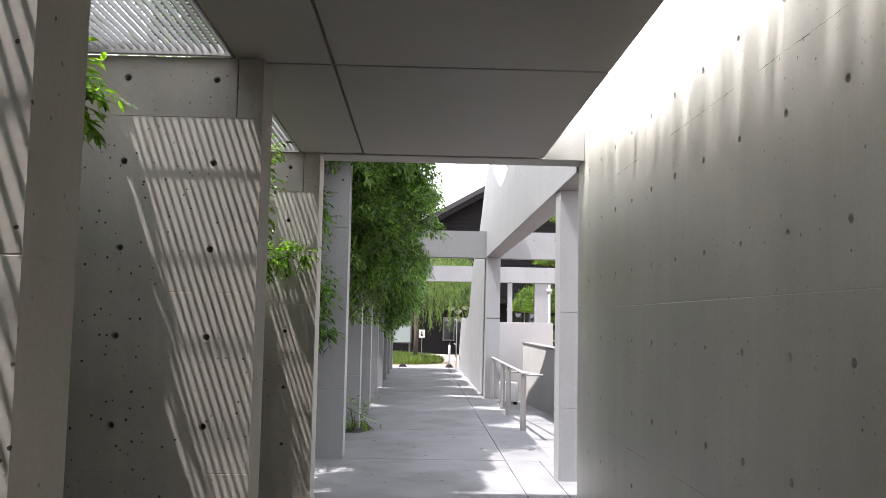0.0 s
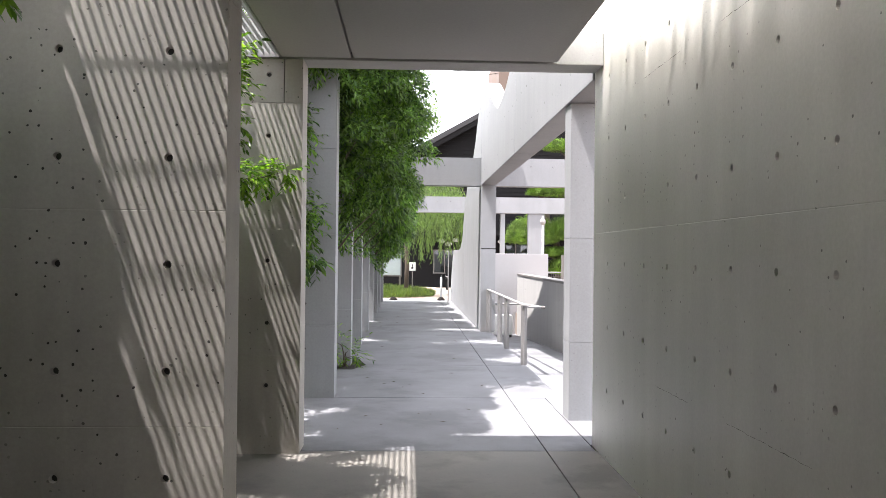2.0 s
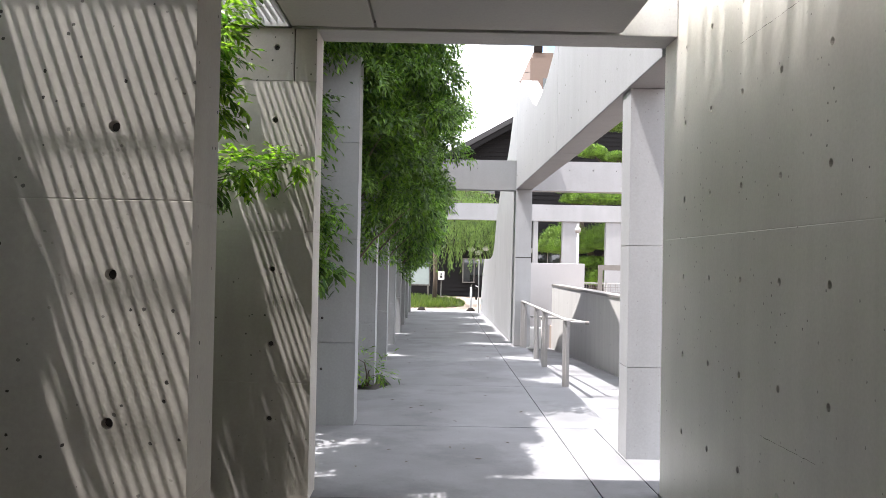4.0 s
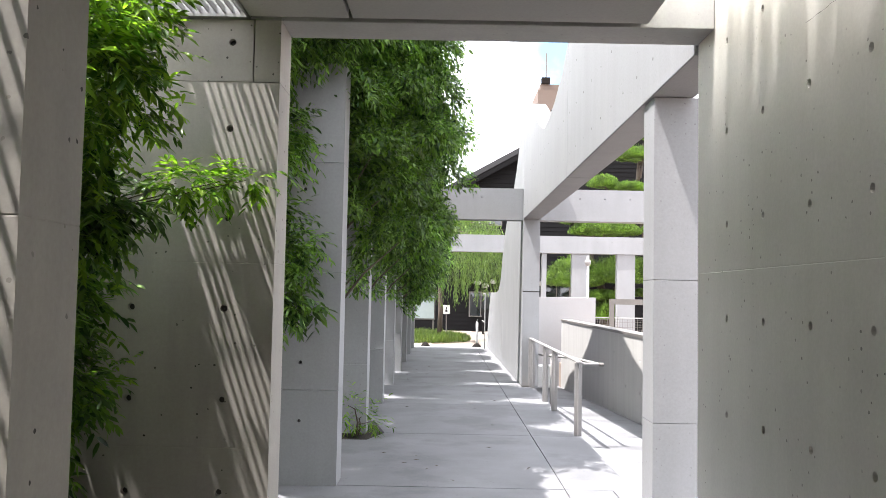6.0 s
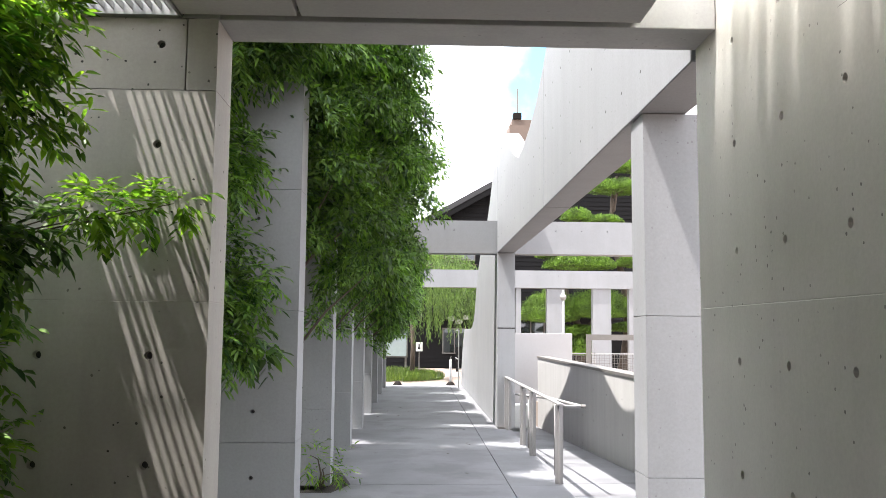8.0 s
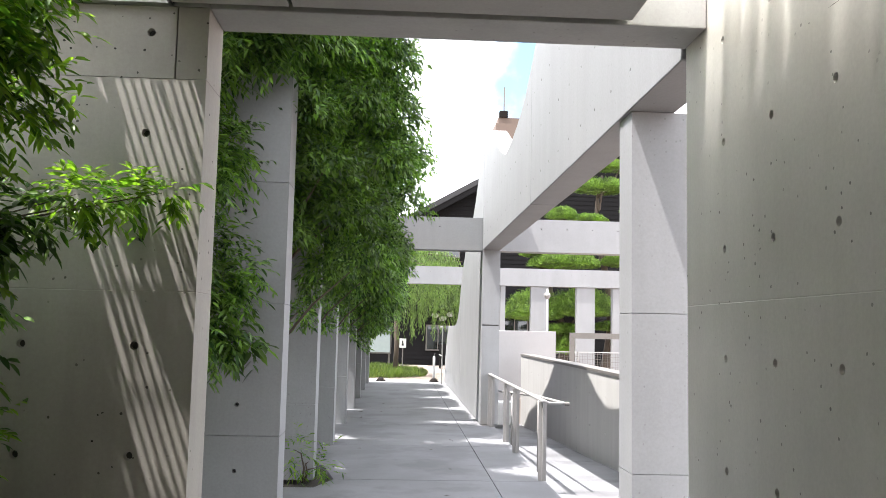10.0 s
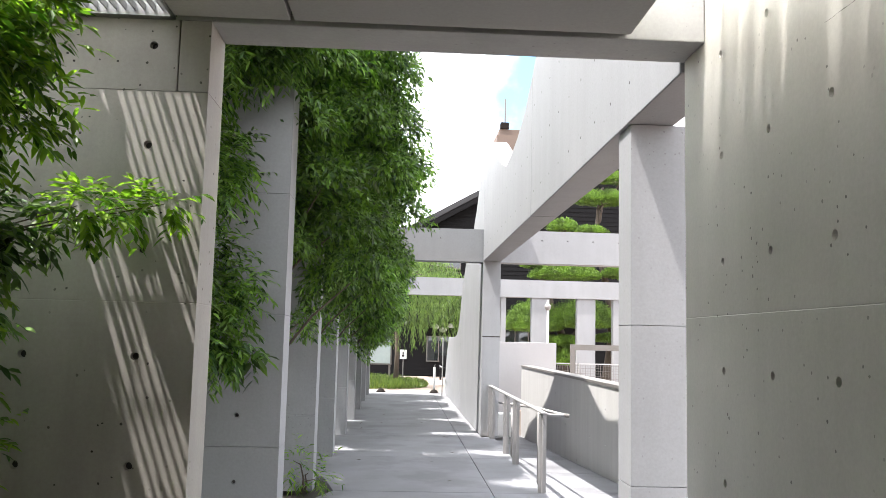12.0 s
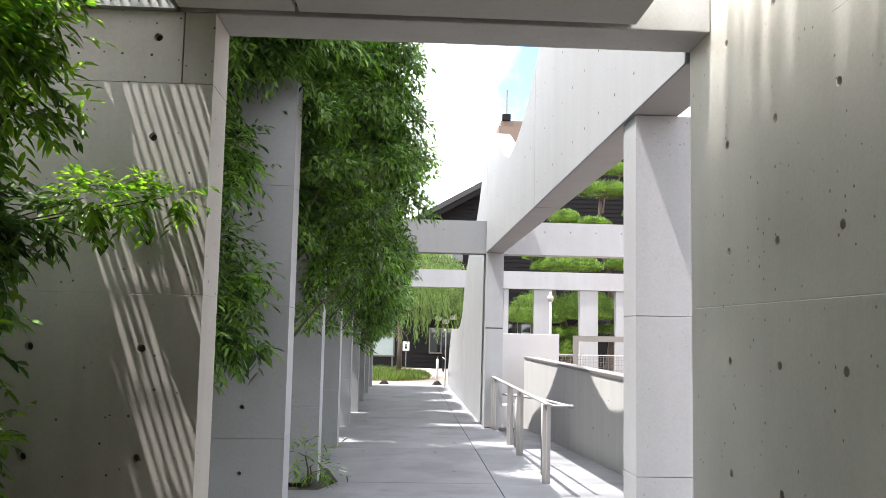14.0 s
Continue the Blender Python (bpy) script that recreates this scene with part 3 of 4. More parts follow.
solid("pier_joint", Geo().box(BX0 + 0.006, BX1 - 0.003, 9.985, 10.049, 1.546, 1.564), JOINT_HOLE, "dark open joint in the pier", "joint", "structure")

g = cast_block(2.17, 2.75, 1.24, 1.52, 0.0, 2.76, (0.68, 1.585), (), (), (0.2, 0.45, 1.0, 1.4, 1.9, 2.3, 2.6))
solid("column", g, CONC_OUT, "pale cast concrete column under the beam end", "column", "structure", fix=False)

# ---------- portal beams across the walkway ----------
for y, x0, x1, x2, x3 in ((10.06, -0.9, 2.148, 2.435, 7.2), (20.9, -1.5, 2.6, 2.6, 12.0)):
    for a, b in ((x0, x1), (x2, x3)):
        hx = [a + 0.25 + 0.42 * k for k in range(int((b - a - 0.3) / 0.42))]
        g = cast_block(a, b, y, y + 0.3, 2.755 if y < 15 else 2.78, 3.285, (), hx, (), (3.13,), r=0.012 if y < 15 else 0.009)
        solid("portal_beam", g, CONC_OUT, "long pale concrete beam spanning the walkway", "beam", "structure", fix=False)
far_cols = [(3.73, 3.87), (4.62, 5.14), (5.96, 6.49), (7.02, 7.55), (8.4, 8.95), (-1.0, -0.5)]
for a, b in far_cols:
    g = cast_block(a, b, 20.95, 21.2, -0.05, 2.778, (), (), (), ())
    solid("far_column", g, CONC_OUT, "white sunlit concrete column under the far beam", "column", group="columns under the far beam", fix=False)
solid("near_column", cast_block(6.9, 7.2, 10.07, 10.35, -0.05, 2.75, (1.6,), (), (), ()), CONC_OUT, "pale concrete column carrying the portal beam", "column", fix=False)

# ---------- ramp wall, coping, grey screen ----------
g = Geo()
cast_face(g, (RX1 - 0.02, 15.4, -0.7), (0, -1, 0), (0, 0, 1), (-1, 0, 0), 13.0, 1.63, [0.6 + 0.9 * k for k in range(13)], [0.42, 0.87, 1.32], [], [])
g.box(RX1 + 0.03, RX1 + 0.2, 2.4, 15.4, -0.7, 0.93)
g.add([(RX1 - 0.02, 15.4, -0.7), (RX1 + 0.2, 15.4, -0.7), (RX1 + 0.2, 15.4, 0.93), (RX1 - 0.02, 15.4, 0.93)], [(0, 1, 2, 3)])
g.add([(RX1 - 0.02, 2.4, -0.7), (RX1 + 0.2, 2.4, -0.7), (RX1 + 0.2, 2.4, 0.93), (RX1 - 0.02, 2.4, 0.93)], [(0, 1, 2, 3)])
rw = tagged(new("ramp_wall", g.mesh("ramp_wall", CONC_RAMP, fix=False)), "low concrete wall along the ramp with steel coping", "wall", "", "structure")
part("coping", Geo().box(RX1 - 0.035, RX1 + 0.215, 2.4, 15.41, 0.931, 0.975, 0.004), CAPM, rw, "grey steel coping")
solid("screen_wall", Geo().box(2.44, 4.42, 15.86, 16.08, -0.66, 1.48, 0.006), GREYP, "plain light grey screen wall behind the ramp", "wall", "structure")

# ---------- handrail ----------
rail = thing("handrail", "grey painted steel handrail beside the ramp", "handrail", at=(2.29, 7.4, 0))
part("top_rail", Geo().box(2.262, 2.318, 4.85, 9.98, 0.772, 0.792, 0.004), RAILM, rail)
for y, w in ((4.96, 0.085), (6.89, 0.07), (7.85, 0.07), (9.6, 0.075), (9.85, 0.075)):
    part("post", Geo().box(2.284, 2.296 + 0.0, y - w / 2, y + w / 2, 0.0, 0.772, 0.002).box(2.25, 2.33, y - 0.012, y + 0.012, 0.0, 0.771), RAILM, rail)
lower = part("ramp_rail", Geo().tube([(2.318, 4.98, 0.775), (2.36, 5.02, 0.755), (2.53, 5.05, 0.75)], 0.014).tube([(2.53, 5.05, 0.75), (2.53, 7.0, 0.68), (2.50, 9.8, 0.52), (2.50, 12.0, 0.40)], 0.017), RAILM, rail, smooth=True)
part("end_cap", Geo().tube([(2.53, 5.05, 0.75), (2.575, 5.05, 0.749)], [0.02, 0.02], 12), CAPM, lower)
for y in (6.6, 9.0):
    part("post", Geo().tube([(2.52, y, rz(y) + 0.04), (2.52, y, 0.75 - 0.04 * (y - 5))], 0.016), RAILM, rail, smooth=True)


# ---------- foliage ----------
rng = np.random.default_rng(7)


def unit(a):
    return a / np.maximum(np.linalg.norm(a, axis=-1, keepdims=True), 1e-6)


def leaf_mesh(name, pos, way, up, length, width, material, sag=0.18, fine=False, thrifty=False):
    """Lance-shaped leaves, folded along the midrib and bent at the tip, all in one mesh."""
    n = len(pos)
    way = unit(way)
    side = unit(np.cross(way, up))
    nrm = np.cross(side, way)
    L, W = length[:, None], width[:, None]
    down = np.array([0, 0, -1.0])
    base = pos
    mid = pos + way * L * 0.45 - nrm * W * 0.10
    left = pos + way * L * 0.42 + side * W * 0.5 + nrm * W * 0.12
    right = pos + way * L * 0.42 - side * W * 0.5 + nrm * W * 0.12
    tip = pos + way * L + down * L * sag
    if fine:
        curl = down * L * sag * 0.3
        l1, r1 = (pos + way * L * 0.22 + k * side * W * 0.40 + nrm * W * 0.10 for k in (1, -1))
        l2, r2 = (pos + way * L * 0.62 + k * side * W * 0.42 + nrm * W * 0.10 + curl for k in (1, -1))
        v = np.stack([base, l1, l2, tip, r2, r1, mid], axis=1).reshape(-1, 3)
        o = (np.arange(n) * 7)[:, None]
        f = np.concatenate([o + np.array([0, 6, 3, 2, 1]), o + np.array([0, 5, 4, 3, 6])], axis=1).reshape(-1)
        me = bpy.data.meshes.new(name)
        me.vertices.add(n * 7)
        me.vertices.foreach_set("co", v.astype(np.float32).ravel())
        me.loops.add(n * 10)
        me.loops.foreach_set("vertex_index", f.astype(np.int32))
        me.polygons.add(n * 2)
        me.polygons.foreach_set("loop_start", (np.arange(n * 2) * 5).astype(np.int32))
        me.update(calc_edges=True)
        me.validate()
        me.materials.append(material)
        return me
    if thrifty:
        v = np.stack([base, left, tip, right], axis=1).reshape(-1, 3)
        me = bpy.data.meshes.new(name)
        me.vertices.add(n * 4)
        me.vertices.foreach_set("co", v.astype(np.float32).ravel())
        me.loops.add(n * 4)
        me.loops.foreach_set("vertex_index", np.arange(n * 4, dtype=np.int32))
        me.polygons.add(n)
        me.polygons.foreach_set("loop_start", (np.arange(n) * 4).astype(np.int32))
        me.update(calc_edges=True)
        me.validate()
        me.materials.append(material)
        return me
    v = np.stack([base, left, tip, right, mid], axis=1).reshape(-1, 3)
    o = (np.arange(n) * 5)[:, None]
    f = np.concatenate([o + np.array([0, 4, 2, 1]), o + np.array([0, 3, 2, 4])], axis=1).reshape(-1)
    me = bpy.data.meshes.new(name)
    me.vertices.add(n * 5)
    me.vertices.foreach_set("co", v.astype(np.float32).ravel())
    me.loops.add(n * 8)
    me.loops.foreach_set("vertex_index", f.astype(np.int32))
    me.polygons.add(n * 2)
    me.polygons.foreach_set("loop_start", (np.arange(n * 2) * 4).astype(np.int32))
    me.update(calc_edges=True)
    me.validate()
    me.materials.append(material)
    return me


def clump_points(clumps, n, shell=0.55):
    """Random places in ellipsoids, gathered towards their skins, and the way outwards."""
    vol = np.array([c[3] * c[4] * c[5] for c in clumps]) ** 0.67
    pick = rng.choice(len(clumps), n, p=vol / vol.sum())
    c = np.array(clumps)[pick]
    d = unit(rng.normal(size=(n, 3)))
    r = (shell + (1 - shell) * rng.random(n)) * (0.85 + 0.3 * rng.random(n))
    return c[:, :3] + d * r[:, None] * c[:, 3:6], unit(d / c[:, 3:6])


def sprays(name, clumps, twigs, per, length, width, material, droop=0.5, twig_len=0.35, shell=0.55, keep=None, fine=False, thrifty=False):
    p, out = clump_points(clumps, twigs, shell)
    d = unit(out * 0.8 + rng.normal(size=p.shape) * 0.45 + np.array([0, 0, -droop * 0.6]))
    t = np.linspace(0.1, 1, per)
    tl = twig_len * (0.6 + 0.8 * rng.random(twigs))
    pos = p[:, None] + d[:, None] * (t[None, :, None] * tl[:, None, None])
    pos[..., 2] -= droop * 0.35 * tl[:, None] * t[None] ** 2
    s = unit(np.cross(d, np.array([0.0, 0, 1.0])) + 1e-3)
    alt = np.where(np.arange(per) % 2, 1.0, -1.0)[None, :, None]
    way = d[:, None] * 0.55 + s[:, None] * alt * 0.75 + rng.normal(size=pos.shape) * 0.22 + np.array([0, 0, -droop * 0.55])
    pos, way = pos.reshape(-1, 3), way.reshape(-1, 3)
    if keep is not None:
        ok = keep(pos)
        pos, way = pos[ok], way[ok]
    n = len(pos)
    up = unit(np.array([0, 0, 1.0]) + rng.normal(size=(n, 3)) * 0.35)
    size = 0.65 + 0.6 * rng.random(n)
    return leaf_mesh(name, pos, way, up, length * size, width * size, material, 0.18, fine, thrifty)


def limbs(x, y, height, clumps, r=0.05):
    """A tapered trunk with a bend, and a limb to each clump."""
    g = Geo()
    bend = 0.12
    path = [(x + bend * math.sin(2.2 * t), y + bend * math.sin(1.7 * t + 1), height * t / 3) for t in np.linspace(0, 3, 9)]
    g.tube(path, [r * (1.25 - 0.28 * t) for t in np.linspace(0, 3, 9)], 9)
    for c in clumps:
        k = min(7, max(2, int(8 * (c[2] - 0.5) / height)))
        a, b = Vector(path[k]), Vector(c[:3])
        m = (a + b) / 2 + Vector((0, 0, 0.08))
        g.tube([a, m, b], [r * 0.35, r * 0.22, r * 0.08], 6)
    return g


def clear_of_cast(p):
    """True where a leaf is outside the columns, fins and the head room of the path."""
    ok = np.ones(len(p), bool)
    for y in COL_Y:
        ok &= ~((p[:, 0] > -0.9) & (p[:, 0] < 0.06) & (p[:, 1] > y - 0.01) & (p[:, 1] < y + 0.31) & (p[:, 2] < 3.26))
    for y in FIN_Y:
        ok &= ~((p[:, 0] > -1.02) & (p[:, 0] < 0.01) & (p[:, 1] > y - 0.01) & (p[:, 1] < y + 0.29) & (p[:, 2] < 2.86))
    ok &= ~((p[:, 1] < 0.3) & (p[:, 2] > 2.80) & (p[:, 2] < 2.90) & (p[:, 0] > -1.32))
    ok &= ~((p[:, 1] < 0.3) & (p[:, 2] > 2.80) & (p[:, 0] > -0.6))
    ok &= ~((p[:, 1] > 10.0) & (p[:, 1] < 10.4) & (p[:, 2] > 2.7) & (p[:, 2] < 3.3))
    ok &= p[:, 2] > 0.02
    return ok


def domes(name, clumps, per_area, length, width, material, keep=None, thrifty=False):
    """Leaf clumps like small domes: leaves lie shingled over the upper skin, hanging outwards, with dark gaps under each."""
    area = np.array([c[3] * c[4] for c in clumps])
    n = int(per_area * area.sum())
    c = np.array(clumps)[rng.choice(len(clumps), n, p=area / area.sum())]
    d = unit(rng.normal(size=(n, 3)))
    d[:, 2] = np.where(d[:, 2] < -0.25, -d[:, 2], d[:, 2])
    ang = np.arctan2(d[:, 1], d[:, 0])
    lump = 1 + 0.16 * np.sin(4 * ang + 9 * c[:, 0]) + 0.12 * np.sin(7 * ang + 5 * d[:, 2] + 7 * c[:, 2])
    pos = c[:, :3] + d * c[:, 3:6] * (lump * (0.70 + 0.36 * rng.random(n)))[:, None]
    out = unit(d / c[:, 3:6])
    way = out * 0.55 + np.array([0, 0, -0.55]) + rng.normal(size=(n, 3)) * 0.42
    if keep is not None:
        ok = keep(pos)
        pos, way, out = pos[ok], way[ok], out[ok]
    n = len(pos)
    up = unit(out + np.array([0, 0, 0.35]) + rng.normal(size=(n, 3)) * 0.38)
    size = 0.65 + 0.6 * rng.random(n)
    return leaf_mesh(name, pos, way, up, length * size, width * size, material, 0.15, False, thrifty)


def billow_clumps(cx, cy, z0, z1, rx, ry, n, size):
    """Small leaf clumps on the skin of a billowing crown, each a little in or out of it."""
    out = []
    for k in range(n):
        h = (k + 0.5) / n
        w = math.sin(math.pi * min(1.0, 0.14 + 0.80 * h)) ** 0.55 * (0.9 + 0.12 * math.sin(9 * h + cy))
        a = k * 2.39996 + 0.5 * rng.random()
        q = w * (0.62 + 0.50 * rng.random())
        r = size * (0.65 + 0.7 * rng.random())
        out.append((cx + rx * q * math.cos(a), cy + ry * q * math.sin(a), z0 + (z1 - z0) * h, r, r * 1.1, r * 0.8))
    return out


def walk_tree(y, z0, z1, rx, n, size, dense, length, width, sun_edge, x=-0.15, ry=1.3, near=False, extra=(), trunk_x=-0.45):
    """A bushy colonnade tree: trunk and limbs, a dense shaded heart and a skin of leaf clumps."""
    def keep(p):
        return clear_of_cast(p) & (p[:, 0] + 0.35 * p[:, 2] < sun_edge)
    skin = billow_clumps(x, y, z0, z1, rx, ry, n, size) + list(extra)
    heart = [(x - 0.1, y, z0 + (z1 - z0) * (0.2 + 0.15 * k), rx * 0.62, ry * 0.73, (z1 - z0) * 0.12) for k in range(5)]
    root = thing("tree", LAB, "tree", group="trees of the colonnade", at=(trunk_x, y, -0.04))
    part("trunk", limbs(trunk_x, y, z0 + (z1 - z0) * 0.75, skin[::5], 0.05), BARK, root, smooth=True, fix=False)
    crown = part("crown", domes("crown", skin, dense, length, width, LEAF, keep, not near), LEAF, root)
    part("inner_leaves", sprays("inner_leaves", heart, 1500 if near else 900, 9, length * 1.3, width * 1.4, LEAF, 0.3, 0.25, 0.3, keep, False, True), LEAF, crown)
    return root


LAB = "bushy evergreen tree with drooping lance-shaped leaves beside the walkway"
# two unseen crowns above the lintel, added to shade the near slabs
walk_tree(0.62, 3.75, 5.6, 0.85, 40, 0.32, 4500, 0.08, 0.03, 1.42, x=-0.7, ry=0.42, trunk_x=-1.45)
walk_tree(1.85, 3.75, 5.5, 0.8, 40, 0.32, 4500, 0.08, 0.03, 1.6, x=-0.65, ry=0.6, trunk_x=-1.4)
for y, z0, z1, rx, n, size, tw, leaf, edge in ((3.75, 2.0, 5.3, 1.12, 50, 0.37, 10500, 0.064, 2.3), (6.15, 1.95, 5.4, 1.04, 52, 0.37, 8200, 0.068, 2.35), (8.6, 1.95, 5.1, 1.0, 70, 0.34, 7000, 0.078, 2.3), (11.0, 1.8, 4.9, 1.0, 62, 0.35, 5500, 0.09, 2.05),
                                              (13.4, 1.6, 4.8, 0.95, 56, 0.36, 4600, 0.10, 2.0), (15.8, 1.5, 4.6, 0.9, 50, 0.36, 4200, 0.105, 1.95), (18.3, 1.4, 4.4, 0.9, 46, 0.36, 4000, 0.11, 1.95)):
    walk_tree(y, z0, z1, rx, n, size, tw, leaf, leaf * 0.38, edge, ry=1.25 if y < 6 else 0.95, near=y < 7,
              extra=[(0.02, y + 0.75, z0 - 0.25, 0.12, 0.3, 0.25), (-0.05, y + 0.5, z0 - 0.5, 0.12, 0.25, 0.25), (0.12, y + 0.6, z0 - 0.05, 0.2, 0.4, 0.2)])


def shrub(name, label, clumps, twigs, per, length, width, material, stem, droop=0.5, twig_len=0.3, group=""):
    root = thing(name, label, "shrub", group=group, at=(stem[0], stem[1], 0))
    g = Geo()
    for c in clumps:
        a, b = Vector((stem[0] + 0.1 * (rng.random() - 0.5), stem[1] + 0.1 * (rng.random() - 0.5), 0.0)), Vector(c[:3])
        m = Vector((a.x + 0.22 * (b.x - a.x), a.y + 0.3 * (b.y - a.y), a.z + 0.86 * (b.z - a.z)))
        g.tube([a, a.lerp(m, 0.5) + Vector((0.02, 0.02, 0)), m, b], [0.013, 0.011, 0.007, 0.002], 6)
    part("stem", g, BARK, root, smooth=True, fix=False)
    part("leaves", sprays("leaves", clumps, twigs, per, length, width, material, droop, twig_len, 0.35, clear_of_cast, name == "shrub", name == "hedge"), material, root)
    return root


SHR = "leafy evergreen shrub growing under the roof grating"
shrub("shrub", SHR, [(-0.64, -1.05, 2.44, 0.30, 0.35, 0.26), (-0.46, -0.95, 2.56, 0.20, 0.25, 0.16), (-0.45, -1.15, 2.28, 0.17, 0.2, 0.17), (-0.48, -0.8, 2.22, 0.16, 0.2, 0.13), (-0.68, -0.9, 2.04, 0.2, 0.25, 0.14), (-0.45, -0.78, 2.45, 0.12, 0.12, 0.07),
                     (-0.75, -0.85, 1.70, 0.16, 0.3, 0.14), (-0.62, -0.75, 1.62, 0.10, 0.1, 0.06), (-0.66, -0.5, 1.35, 0.08, 0.1, 0.05), (-0.70, -0.38, 1.03, 0.09, 0.08, 0.06),
                     (-0.9, -1.0, 1.3, 0.15, 0.4, 0.3)],
      760, 10, 0.066, 0.021, LEAF_NEAR, (-1.1, -1.0), 0.25, 0.16, "shrubs of the passage")
shrub("shrub", SHR, [(-0.80, -3.45, 2.52, 0.18, 0.28, 0.18), (-0.70, -3.35, 2.40, 0.14, 0.16, 0.14), (-0.64, -3.28, 2.32, 0.07, 0.10, 0.05), (-0.95, -3.4, 1.9, 0.14, 0.35, 0.3), (-1.0, -3.4, 1.4, 0.12, 0.3, 0.3)],
      330, 10, 0.075, 0.025, LEAF_NEAR, (-1.15, -3.6), 0.3, 0.16, "shrubs of the passage")
shrub("shrub", "low leafy spray reaching out from the passage shrub", [(-0.40, -0.30, 1.95, 0.10, 0.08, 0.05), (-0.26, -0.17, 1.97, 0.09, 0.05, 0.03), (-0.12, -0.14, 1.99, 0.06, 0.03, 0.02)],
      58, 9, 0.062, 0.020, LEAF_NEAR, (-1.1, -0.9), 0.3, 0.12, "shrubs of the passage")
shrub("shrub", "dark shaded shrub behind the brighter leaves of the passage", [(-0.68, -0.7, 1.78, 0.16, 0.2, 0.12), (-0.56, -0.5, 1.84, 0.12, 0.12, 0.07), (-0.86, -0.75, 1.95, 0.18, 0.35, 0.28), (-0.88, -0.7, 1.35, 0.16, 0.35, 0.35), (-0.94, -0.6, 0.75, 0.14, 0.3, 0.3), (-0.80, -0.45, 1.55, 0.12, 0.2, 0.2), (-0.80, -0.4, 1.05, 0.1, 0.2, 0.14)],
      900, 10, 0.07, 0.024, LEAF, (-1.1, -0.75), 0.35, 0.15, "shrubs of the passage")
shrub("shrub", "leafy shoots growing up before a concrete column", [(-0.40, 2.0, 3.42, 0.30, 0.2, 0.22), (-0.12, 2.1, 3.46, 0.22, 0.15, 0.18), (0.06, 2.1, 3.55, 0.16, 0.15, 0.14), (-0.50, 2.0, 3.1, 0.16, 0.18, 0.14),
                     (-0.48, 2.0, 2.72, 0.18, 0.16, 0.16), (-0.40, 2.0, 2.48, 0.15, 0.16, 0.14), (-0.28, 2.08, 2.66, 0.10, 0.08, 0.08), (-0.44, 2.0, 2.0, 0.18, 0.16, 0.12), (-0.38, 2.0, 1.72, 0.18, 0.16, 0.14), (-0.22, 2.08, 1.84, 0.12, 0.08, 0.07), (-0.40, 2.0, 1.45, 0.16, 0.16, 0.12)],
      1150, 11, 0.072, 0.021, LEAF, (-1.2, 1.9), 0.4, 0.2, "shrubs of the colonnade")
shrub("shrub", "dark broad-leaved shoot against a concrete column", [(-0.22, 2.1, 1.36, 0.10, 0.08, 0.06), (-0.14, 2.12, 1.38, 0.08, 0.06, 0.05)],
      16, 7, 0.095, 0.04, LEAF, (-1.15, 1.95), 0.6, 0.12, "shrubs of the colonnade")
shrub("shrub", "small green plant in a pocket beside the column", [(0.02, 4.65, 0.2, 0.14, 0.12, 0.12), (-0.12, 4.6, 0.32, 0.12, 0.1, 0.12), (0.12, 4.9, 0.12, 0.1, 0.2, 0.08)],
      46, 8, 0.075, 0.016, LEAF_NEAR, (-0.02, 4.7), 0.2, 0.2)
# leaf clumps added above the grating to trim sun stripes on the cross walls
shrub("shrub", "shrub top added over the roof grating to block sun", [(-1.08, -0.12, 3.06, 0.10, 0.05, 0.05), (-1.2, -0.12, 3.1, 0.12, 0.05, 0.10), (-1.38, -0.15, 3.15, 0.18, 0.06, 0.12), (-0.62, -0.13, 3.02, 0.04, 0.03, 0.03)], 190, 10, 0.085, 0.028, LEAF, (-1.5, -0.4), 0.3, 0.14, "shrubs of the passage")
shrub("shrub", "leafy shoots added on the roof grating to trim sun stripes", [(-0.90, -0.03, 3.0, 0.13, 0.015, 0.03), (-0.76, -0.04, 3.0, 0.07, 0.015, 0.02)], 75, 8, 0.07, 0.026, LEAF, (-1.5, -0.5), 0.1, 0.05, "shrubs of the passage")
shrub("shrub", "leafy shoots added on the roof grating to trim sun stripes", [(-1.10, -2.57, 3.0, 0.17, 0.03, 0.06), (-1.36, -2.66, 3.0, 0.2, 0.05, 0.06), (-1.48, -2.78, 3.02, 0.2, 0.07, 0.08)],
      230, 9, 0.085, 0.034, LEAF, (-1.55, -2.9), 0.1, 0.1, "shrubs of the passage")
# unseen shrub tops added over these bays to keep sun off the floor
for y in (-9.2, -6.6, -4.0):
    shrub("shrub", "shrub top added over the roof grating to block sun", [(-1.08, y, 3.15, 0.28, 0.5, 0.14), (-0.65, y, 3.08, 0.3, 0.45, 0.1), (-1.4, y + 0.2, 3.35, 0.3, 0.55, 0.2)], 400, 10, 0.10, 0.034, LEAF, (-1.5, y - 0.3), 0.3, 0.2, "shrubs of the passage")
